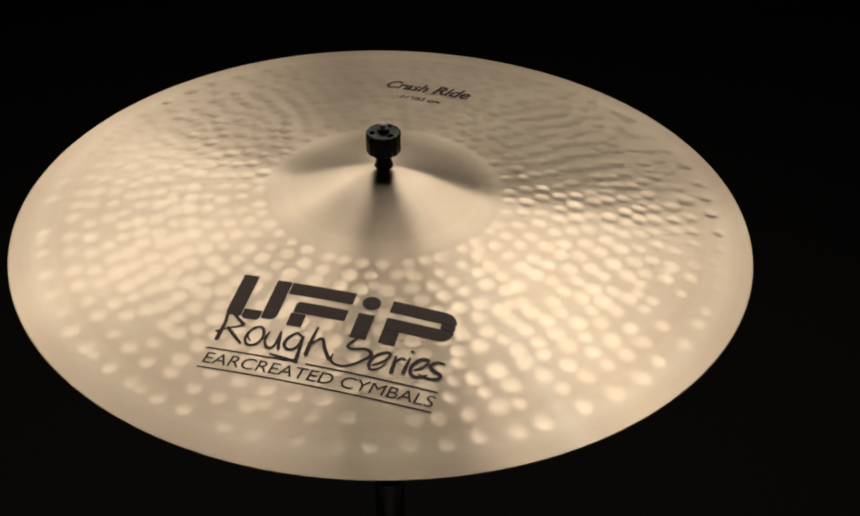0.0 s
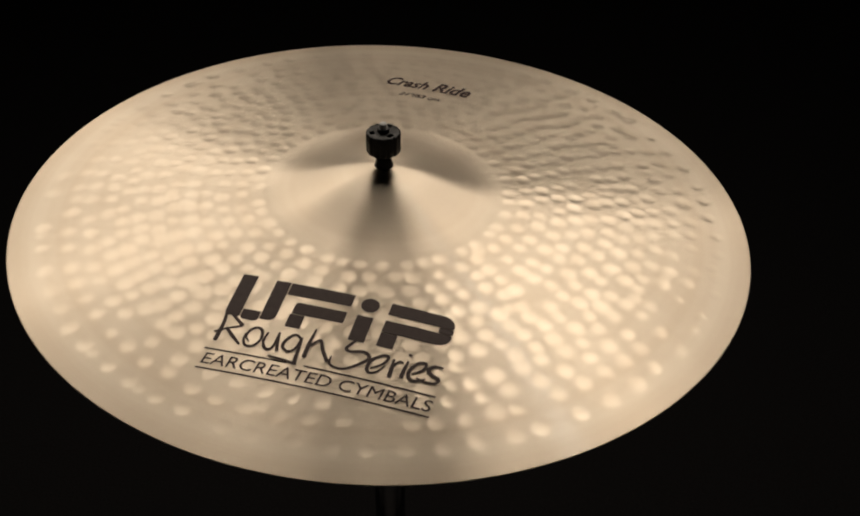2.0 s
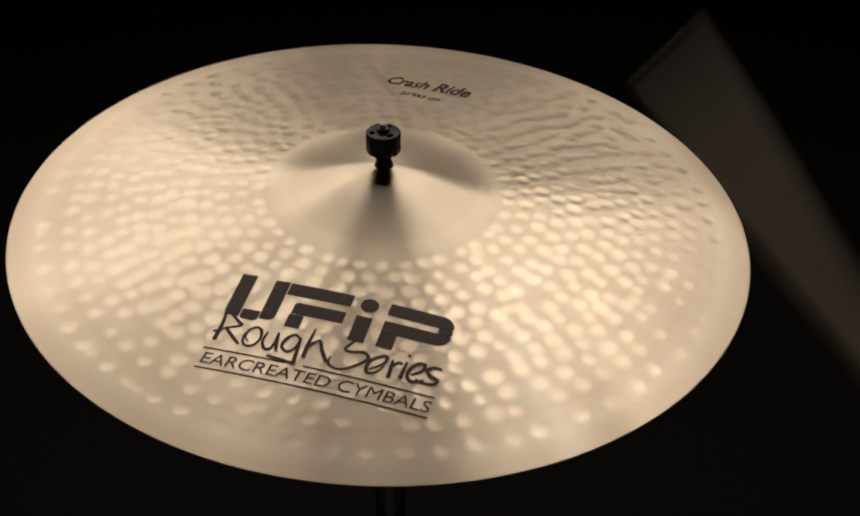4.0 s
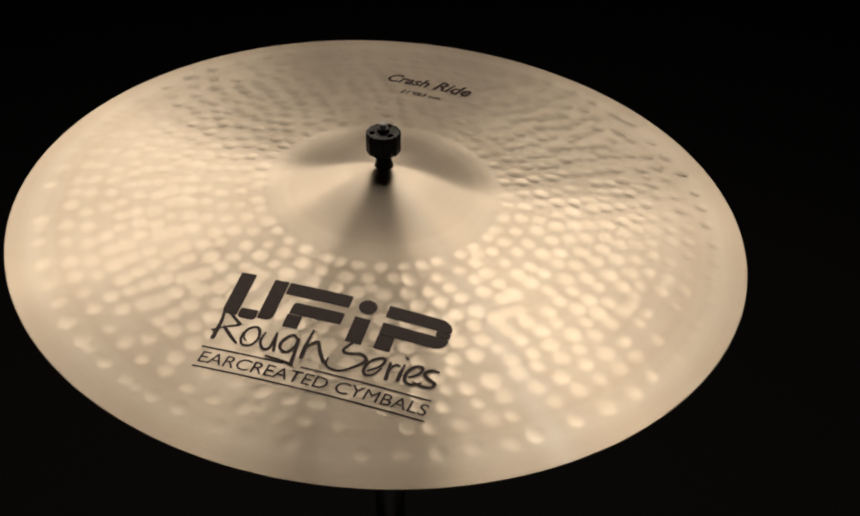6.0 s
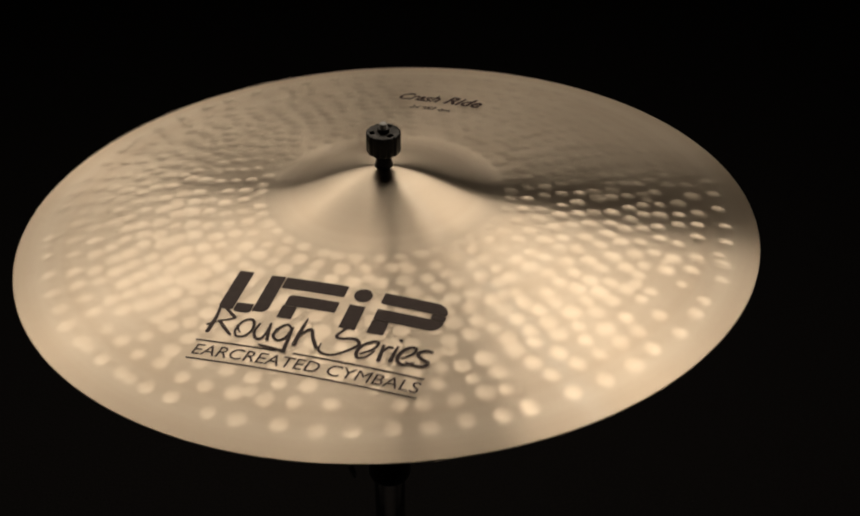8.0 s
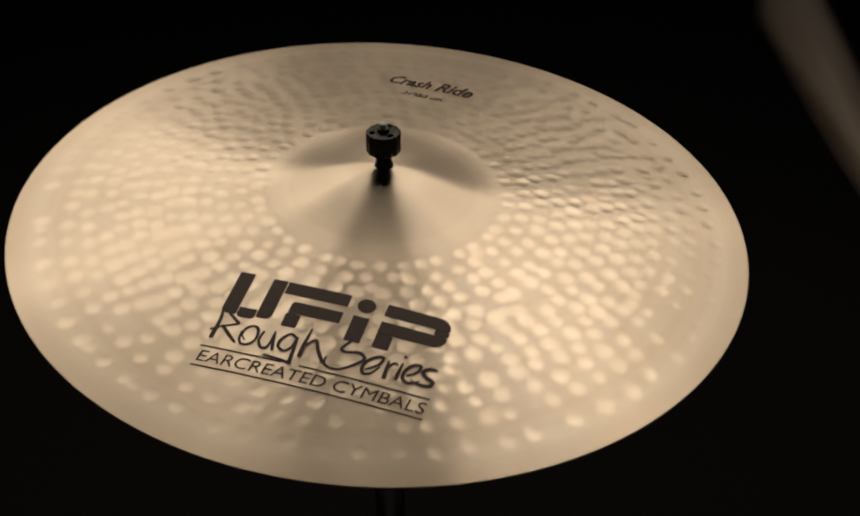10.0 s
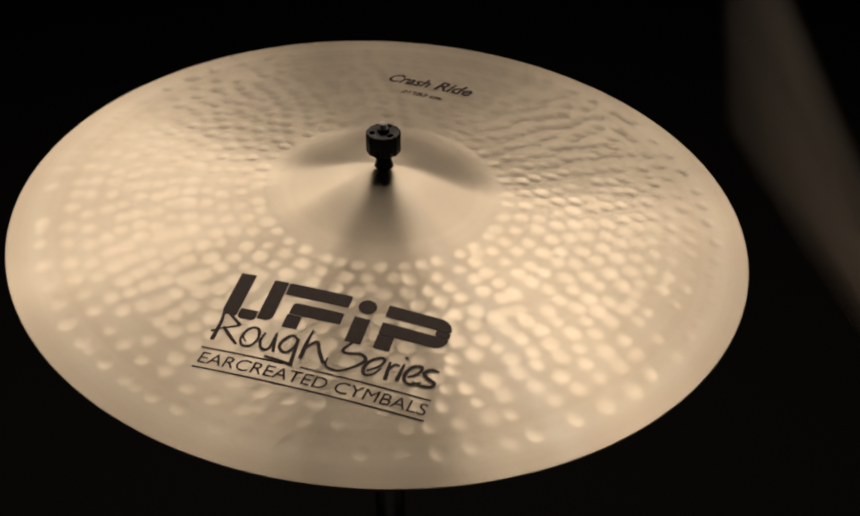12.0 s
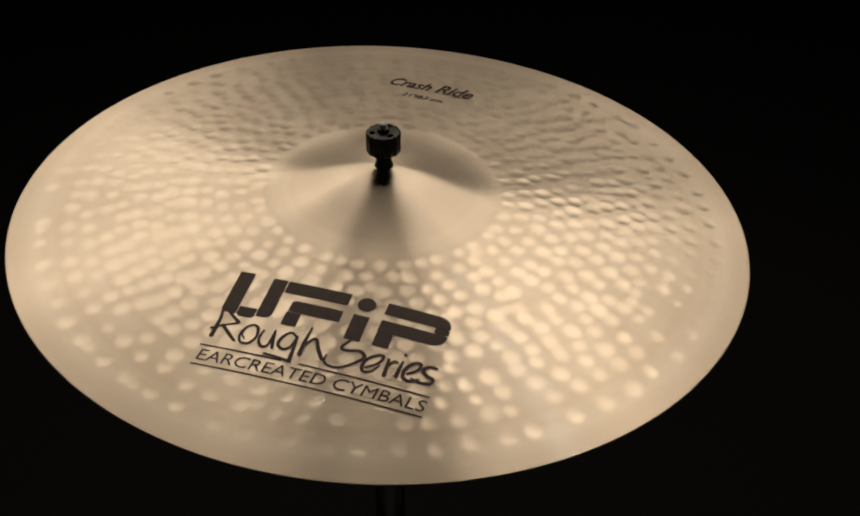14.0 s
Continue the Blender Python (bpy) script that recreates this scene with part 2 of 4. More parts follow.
def lay_on(bm, origin, turn, longest=0.004):
    """Cuts a flat print into short edges and lays it on the cymbal's face, turned and moved there."""
    bmesh.ops.triangulate(bm, faces=bm.faces)
    for _ in range(4):
        far = [e for e in bm.edges if e.calc_length() > longest]
        if not far:
            break
        bmesh.ops.subdivide_edges(bm, edges=far, cuts=1)
        bmesh.ops.triangulate(bm, faces=bm.faces)
    c, s = math.cos(radians(turn)), math.sin(radians(turn))
    for v in bm.verts:
        x, y = origin[0] + c * v.co.x - s * v.co.y, origin[1] + s * v.co.x + c * v.co.y
        v.co = (x, y, float(height(math.hypot(x, y))) + INK_LIFT + v.co.z)
    for f in bm.faces:
        f.normal_update()
        if f.normal.z < 0:
            f.normal_flip()
    return bm


def patch(outline):
    bm = bmesh.new()
    bm.faces.new([bm.verts.new((x, y, 0)) for x, y in outline])
    return bm


def rounded(x0, y0, x1, y1, radii, lean=0.0, steps=8):
    """An upright plate's outline; radii of the corners from the lower left, anticlockwise; lean moves its top sideways."""
    pts = []
    for (cx, cy, a0), r in zip(((x0, y0, 180), (x1, y0, 270), (x1, y1, 0), (x0, y1, 90)), radii):
        ox = cx + (r if cx == x0 else -r)
        oy = cy + (r if cy == y0 else -r)
        for k in range(steps + 1):
            a = radians(a0 + 90 * k / steps)
            px, py = ox + r * math.cos(a), oy + r * math.sin(a)
            pts.append((px + lean * (py - y0), py))
            if r == 0:
                break
    return pts


def words(text, x0, y0, x1, y1, lean=0.0, weight=0.0):
    """The built-in font's letters, fitted into a box (capitals' foot y0 to head y1)."""
    curve = bpy.data.curves.new("lettering", "FONT")
    curve.body, curve.shear, curve.offset, curve.resolution_u = text, lean, weight, 4
    ob = new("lettering_source", curve)
    bpy.context.view_layer.update()
    mesh = bpy.data.meshes.new_from_object(ob.evaluated_get(bpy.context.evaluated_depsgraph_get()))
    bpy.data.objects.remove(ob)
    bm = bmesh.new()
    bm.from_mesh(mesh)
    bpy.data.meshes.remove(mesh)
    xs = [v.co.x for v in bm.verts]
    lo, wide = min(xs), max(xs) - min(xs)
    for v in bm.verts:
        v.co.x = x0 + (v.co.x - lo) / wide * (x1 - x0)
        v.co.y = y0 + v.co.y / 0.72 * (y1 - y0)
        v.co.z = 0
    return bm


# the brush strokes of the handwritten series name: along the line, above it, and the brush's width, in millimetres
ROUGH_STROKES = [
    [(2.3, 34.9, 1.8), (4.2, 23.2, 2.5), (4.0, 8.0, 3.2)],
    [(2.2, 35.4, 1.4), (10.0, 28.7, 2.2), (16.9, 23.1, 2.5)],
    [(17.1, 22.7, 1.8), (8.2, 18.5, 1.4), (1.2, 14.3, 1.8)],
    [(7.7, 18.9, 2.2), (13.6, 13.2, 2.5), (20.2, 7.4, 1.8)],
    [(25.5, 10.8, 1.1), (22.7, 14.5, 1.4), (23.3, 20.1, 1.8), (27.3, 23.3, 1.8), (31.0, 21.2, 2.2), (32.4, 14.2, 1.8), (29.7, 8.4, 1.8), (24.6, 7.3, 1.8), (21.9, 11.5, 1.8), (21.7, 17.2, 1.4)],
    [(35.3, 20.6, 1.4), (34.6, 13.2, 1.8), (37.7, 7.7, 2.2), (41.8, 9.5, 1.8), (42.5, 22.2, 1.4)],
    [(42.5, 22.2, 1.4), (43.7, 14.3, 2.2), (45.4, 7.5, 2.2)],
    [(57.4, 20.4, 1.8), (52.8, 23.1, 1.8), (48.4, 17.7, 2.2), (48.0, 11.5, 2.2), (52.6, 8.7, 1.8), (56.4, 12.5, 1.8), (57.6, 20.9, 1.8)],
    [(57.8, 21.4, 1.4), (58.5, 10.6, 2.2), (59.2, 0.1, 2.9)],
    [(60.2, 0.2, 2.2), (51.5, 1.5, 1.8), (41.7, 2.5, 1.4)],
    [(64.2, 30.7, 1.1), (63.5, 18.4, 2.5), (63.6, 7.1, 2.9)],
    [(64.0, 15.7, 1.4), (69.5, 22.3, 2.2), (73.7, 14.8, 2.5), (78.7, 7.2, 2.5)],
]
SERIES_STROKES = [
    [(95.6, 35.5, 1.1), (91.1, 28.5, 1.8), (87.2, 21.1, 2.2), (90.4, 19.1, 2.2), (98.8, 21.0, 2.5), (103.4, 17.5, 2.5), (99.7, 11.9, 2.2), (91.5, 5.0, 1.8), (84.7, 4.1, 1.8), (80.3, 6.7, 1.8), (80.0, 12.1, 1.1)],
    [(106.5, 9.6, 1.4), (113.2, 15.6, 1.8), (114.8, 21.3, 2.2), (111.1, 21.6, 2.2), (105.8, 16.8, 2.2), (104.1, 10.3, 2.5), (106.1, 6.2, 2.2), (110.8, 8.0, 1.4), (114.4, 14.1, 1.1)],
    [(118.6, 20.5, 1.8), (119.0, 14.1, 2.5), (119.3, 6.8, 2.9)],
    [(118.7, 14.0, 1.8), (122.0, 19.7, 1.8), (124.9, 19.5, 1.4)],
    [(127.5, 21.7, 1.4), (126.9, 15.0, 2.5), (126.6, 8.5, 2.9)],
    [(127.0, 27.3, 1.8), (128.2, 26.7, 1.8)],
    [(132.4, 13.0, 1.4), (137.8, 17.5, 1.8), (138.9, 22.9, 2.2), (134.4, 22.5, 2.2), (130.4, 16.1, 2.5), (130.7, 10.1, 2.5), (134.8, 7.8, 2.2), (141.0, 11.0, 1.4)],
    [(149.4, 23.0, 1.8), (144.5, 22.8, 2.2), (141.3, 19.0, 2.5), (144.3, 15.7, 2.5), (149.1, 13.6, 2.5), (147.9, 10.0, 2.2), (141.5, 8.9, 1.8), (135.9, 10.4, 1.1)],
]


def brush(strokes):
    """Flat strokes of a broad brush that swells and thins, through a few points each."""
    bm = bmesh.new()
    for n, pts in enumerate(strokes):
        p = np.array([pts[0]] + pts + [pts[-1]]) / 1000
        line = []
        for k in range(1, len(p) - 2):
            a, b, c, d = p[k - 1:k + 3]
            for u in np.linspace(0, 1, 9)[:-1]:
                line.append(0.5 * (2 * b + (c - a) * u + (2 * a - 5 * b + 4 * c - d) * u * u + (3 * b - a - 3 * c + d) * u ** 3))
        line = np.array(line + [p[-1]])
        way = np.gradient(line[:, :2], axis=0)
        way /= np.linalg.norm(way, axis=1)[:, None] + 1e-9
        off = np.stack([-way[:, 1], way[:, 0]], 1) * line[:, 2:] * 0.50
        # blunt, slightly rounded ends
        ends = [line[0, :2] - way[0] * line[0, 2] * 0.3, line[-1, :2] + way[-1] * line[-1, 2] * 0.3]
        lift = lambda k: n * 0.00003 + 0.00002 * k / len(line)
        left = [bm.verts.new((*(q[:2] + o), lift(k))) for k, (q, o) in enumerate(zip(line, off))]
        right = [bm.verts.new((*(q[:2] - o), lift(k))) for k, (q, o) in enumerate(zip(line, off))]
        for k in range(len(line) - 1):
            bm.faces.new((left[k], right[k], right[k + 1], left[k + 1]))
        for end, k, at_end in ((ends[0], 0, 0), (ends[1], -1, 1)):
            o = off[k] * 0.6
            u = bm.verts.new((*(end + o), lift(len(line) * at_end)))
            v = bm.verts.new((*(end - o), lift(len(line) * at_end)))
            bm.faces.new((left[k], u, v, right[k]))
    return bm


def cymbal():
    thing = tagged(new("cymbal"), "hammered bronze crash ride cymbal with dark printed marks, on a stand", "cymbal")
    thing.location = SEAT
    part("body", cymbal_mesh(), BRONZE, thing)
    at, turn = (-0.1074, -0.1635), -14.45
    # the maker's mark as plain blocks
    for outline in (
        rounded(0.0012, 0.0300, 0.0118, 0.0676, (0.004, 0.001, 0.001, 0.001)),
        rounded(0.0123, 0.0285, 0.0245, 0.0372, (0.003, 0.003, 0.0005, 0.0005)),
        rounded(0.0250, 0.0310, 0.0352, 0.0664, (0.001, 0.005, 0.001, 0.001)),
        rounded(0.0358, 0.0557, 0.0795, 0.0662, (0.0005, 0.001, 0.001, 0.001)),
        rounded(0.0440, 0.0402, 0.0787, 0.0503, (0.0005, 0.001, 0.001, 0.003)),
        rounded(0.0432, 0.0285, 0.0532, 0.0397, (0.0005, 0.0005, 0.0005, 0.0005)),
        rounded(0.0855, 0.0282, 0.0963, 0.0502, (0.0005, 0.0005, 0.0005, 0.0005)),
        rounded(0.1043, 0.0560, 0.1485, 0.0662, (0.0005, 0.002, 0.009, 0.0005)),
        rounded(0.1043, 0.0407, 0.1485, 0.0508, (0.0005, 0.009, 0.002, 0.0005)),
        rounded(0.1043, 0.0284, 0.1152, 0.0402, (0.0005, 0.0005, 0.0005, 0.0005)),
        rounded(0.1390, 0.0512, 0.1485, 0.0556, (0.001, 0.0005, 0.0005, 0.001)),
    ):
        part("mark_block", lay_on(patch(outline), at, turn), INK, thing, "dark printed block of the maker's mark")
    disc = [(0.0912 + 0.0061 * math.cos(a), 0.0602 + 0.0061 * math.sin(a)) for a in np.linspace(0, 2 * math.pi, 29)[:-1]]
    part("mark_dot", lay_on(patch(disc), at, turn), INK, thing, "dark printed dot of the maker's mark")
    part("lettering", lay_on(brush(ROUGH_STROKES), at, turn), INK, thing, "dark handwritten series lettering")
    part("lettering", lay_on(brush(SERIES_STROKES), at, turn), INK, thing, "dark handwritten series lettering")
    part("lettering", lay_on(words("EARCREATED CYMBALS", 0.0017, -0.0123, 0.1508, -0.0030, 0.12, 0.0), at, turn), INK, thing, "dark printed capitals between two lines")
    for x0, x1, y in ((0.0, 0.0545, 0.0), (0.0660, 0.1510, 0.0), (0.0, 0.1510, -0.0160)):
        part("ruled_line", lay_on(patch(rounded(x0, y - 0.0006, x1, y + 0.0006, (0.0, 0.0, 0.0, 0.0))), at, turn), INK, thing, "thin dark printed line")
    at, turn = (-0.0035, 0.1727), -17.3
    part("lettering", lay_on(words("Crash", 0.0, -0.0012, 0.0350, 0.0150, 0.3, 0.022), at, turn), INK, thing, "dark slanted model lettering")
    part("lettering", lay_on(words("Ride", 0.0395, -0.0012, 0.0705, 0.0168, 0.3, 0.026), at, turn), INK, thing, "dark bold slanted model lettering")
    part("lettering", lay_on(words('21"/53 cm.', 0.0175, -0.0200, 0.0525, -0.0136, 0.25, 0.012), at, turn), INK, thing, "small dark printed size")
    return thing


# ---- the stand ----
def knurled_cap(radius, z0, z1, ridges=14):
    bm = bmesh.new()
    steps = ridges * 8
    rings = []
    for z, k in ((z0, 0.90), (z0 + 0.0008, 0.97), (z0 + 0.0018, 1.0), (z1 - 0.0018, 1.0), (z1 - 0.0006, 0.97), (z1, 0.90), (z1, 0.5), (z1, 0.27), (z1 - 0.002, 0.25), (z1 - 0.002, 0.0)):
        ring = []
        for j in range(1 if k == 0 else steps):
            a = 2 * math.pi * j / steps
            groove = 1 - 0.055 * max(0.0, math.cos(ridges * a)) ** 2 * (1 if k > 0.85 else 0)
            r = radius * k * groove
            ring.append(bm.verts.new((r * math.cos(a), r * math.sin(a), z)))
        rings.append(ring)
    for lo, hi in zip(rings, rings[1:]):
        for j in range(steps):
            l = (j + 1) % steps
            if len(hi) == 1:
                bm.faces.new((lo[j], lo[l], hi[0]))
            else:
                bm.faces.new((lo[j], lo[l], hi[l], hi[j]))
    bm.faces.new(list(reversed(rings[0])))
    bmesh.ops.recalc_face_normals(bm, faces=bm.faces)
    return bm


def cut(bm, cutters):
    """The bmesh less the cutters."""
    def hold(b):
        mesh = bpy.data.meshes.new("cut_source")
        b.to_mesh(mesh)
        b.free()
        return new("cut_source", mesh)
    body = hold(bm)
    tools = [hold(c) for c in cutters]
    for t in tools:
        mod = body.modifiers.new("cut", "BOOLEAN")
        mod.operation, mod.object, mod.solver = "DIFFERENCE", t, "EXACT"
    bpy.context.view_layer.update()
    mesh = bpy.data.meshes.new_from_object(body.evaluated_get(bpy.context.evaluated_depsgraph_get()))
    for o in (body, *tools):
        bpy.data.objects.remove(o)
    return mesh


def stand():
    thing = tagged(new("cymbal_stand"), "black and chrome cymbal stand with a nylon cap nut", "cymbal stand")
    thing.location = (0, 0, 0)
    z = PIVOT
    holes = [box((0.0036, 0.0046, 0.010), (0.0080 * math.cos(radians(a)), 0.0080 * math.sin(radians(a)), z + 0.0305), m=pose(0, 0, 0, 0, 0, a)) for a in (195, 310, 65)]
    cap = part("cap_nut", cut(knurled_cap(0.0124, z + 0.0146, z + 0.0305), holes), BLACK_PLASTIC, thing, "black knurled nylon cap nut with square holes")
    edge_split(cap, 40)
    part("nut_collar", lathe([(0.0033, z + 0.0285), (0.0044, z + 0.0285), (0.0044, z + 0.0325), (0.0040, z + 0.0333), (0.0033, z + 0.0335), (0.0033, z + 0.0285)], 32), BLACK_PLASTIC, cap)
    part("sleeve", lathe([(0.0040, z - 0.012), (0.0055, z - 0.012), (0.0055, z + 0.0005), (0.0064, z + 0.0012), (0.0068, z + 0.0030), (0.0062, z + 0.0050), (0.0057, z + 0.0062), (0.0057, z + 0.0150), (0.0040, z + 0.0150), (0.0040, z - 0.012)], 32), BLACK_PLASTIC, thing, "black nylon sleeve")
    part("threaded_rod", lathe([(0, z + 0.0372), (0.0022, z + 0.0372), (0.0029, z + 0.0364), (0.0029, z - 0.10), (0, z - 0.10)], 24), GLINT_STEEL, thing, "bare steel threaded rod")
    part("felt_washer", lathe([(0.0060, z - 0.013), (0.017, z - 0.013), (0.018, z - 0.011), (0.018, z - 0.0055), (0.0165, z - 0.004), (0.0060, z - 0.004), (0.0060, z - 0.013)], 40), FELT, thing, "grey felt washer under the bell")
    part("cup_washer", lathe([(0.0040, z - 0.022), (0.010, z - 0.022), (0.019, z - 0.0148), (0.019, z - 0.0135), (0.0040, z - 0.0135), (0.0040, z - 0.022)], 40), CHROME, thing)
    part("tilter", box((0.018, 0.026, 0.046), (0, 0, z - 0.105), 0.004), CHROME, thing, "chromed toothed tilter")
    part("tilter_screw", rod((0.006, 0, z - 0.105), (0.034, 0, z - 0.105), 0.004), CHROME, thing)
    part("upper_tube", rod((0, 0, 0.74), (0, 0, z - 0.125), 0.0080), CHROME, thing, "slim chromed upper tube")
    clamp = part("height_clamp", lathe([(0.0081, 0.700), (0.0165, 0.700), (0.0175, 0.703), (0.0175, 0.742), (0.0160, 0.746), (0.0081, 0.746), (0.0081, 0.700)], 40), BLACK_STEEL, thing, "black height clamp")
    part("wing_screw", rod((-0.012, -0.004, 0.722), (-0.030, -0.008, 0.722), 0.0035), CHROME, clamp)
    for s in (1, -1):
        part("wing", box((0.004, 0.006, 0.018), (-0.031, -0.008, 0.722 + s * 0.010), 0.0015, pose(0, 0, 0, 0, s * 18, 0)), CHROME, clamp)
    part("lower_tube", rod((0, 0, 0.10), (0, 0, 0.71), 0.0127), CHROME, thing, "chromed lower tube")
    part("leg_hub", lathe([(0.013, 0.34), (0.022, 0.34), (0.024, 0.345), (0.024, 0.385), (0.022, 0.39), (0.013, 0.39), (0.013, 0.34)], 32), BLACK_STEEL, thing)
    part("brace_hub", lathe([(0.013, 0.11), (0.021, 0.11), (0.021, 0.14), (0.013, 0.14), (0.013, 0.11)], 32), BLACK_STEEL, thing)
    for a in (90, 210, 330):
        c, s = math.cos(radians(a)), math.sin(radians(a))
        leg = part("leg", rod((0.02 * c, 0.02 * s, 0.365), (0.30 * c, 0.30 * s, 0.020), 0.0075), CHROME, thing)
        part("rubber_foot", rod((0.285 * c, 0.285 * s, 0.0385), (0.31 * c, 0.31 * s, 0.0075), 0.0110), RUBBER, leg, "black rubber foot")
        part("brace", rod((0.02 * c, 0.02 * s, 0.125), (0.16 * c, 0.16 * s, 0.1925), 0.0050), CHROME, thing)
    return thing


# ---- the drumstick, tip at its origin, butt along x ----
def drumstick():
    thing = tagged(new("drumstick"), "pale hickory drumstick with a small dark tip", "drumstick")
    part("shaft", lathe([(0.0030, 0.0105), (0.0034, 0.014), (0.0042, 0.030), (0.0056, 0.060), (0.0067, 0.090), (0.0073, 0.115), (0.0075, 0.140), (0.0075, 0.397), (0.0070, 0.402), (0.0056, 0.405), (0, 0.406)], 40, "X"), WOOD, thing)
    part("tip", lathe([(0, 0.0), (0.0026, 0.0006), (0.0042, 0.0024), (0.0048, 0.0052), (0.0044, 0.0080), (0.0034, 0.0100), (0.0029, 0.0112), (0.0030, 0.0125), (0, 0.0125)], 32, "X"), DARK_TIP, thing, "rounded tip, darker than the shaft")
    return thing


studio()
CYMBAL = cymbal()
STAND = stand()
STICK = drumstick()


def hanging_pole():
    """An unseen pole, added to block light so that a dark streak shows in the bronze."""
    thing = tagged(new("added_streak_pole"), "unseen black pole added to throw a dark streak on the bronze", "pole")
    x, y, low = -0.038, 0.55, PIVOT + 0.32
    tube = [(0, low), (0.011, low), (0.013, low + 0.003), (0.013, 2.79), (0, 2.79)]
    plate = [(0, 2.785), (0.05, 2.785), (0.052, 2.788), (0.052, 2.799), (0, 2.799)]
    for name, profile in (("tube", tube), ("ceiling_plate", plate)):
        bm = lathe(profile, 24)
        bmesh.ops.translate(bm, verts=bm.verts, vec=(x, y, 0))
        part(name, bm, DARK_PAINT, thing)


hanging_pole()


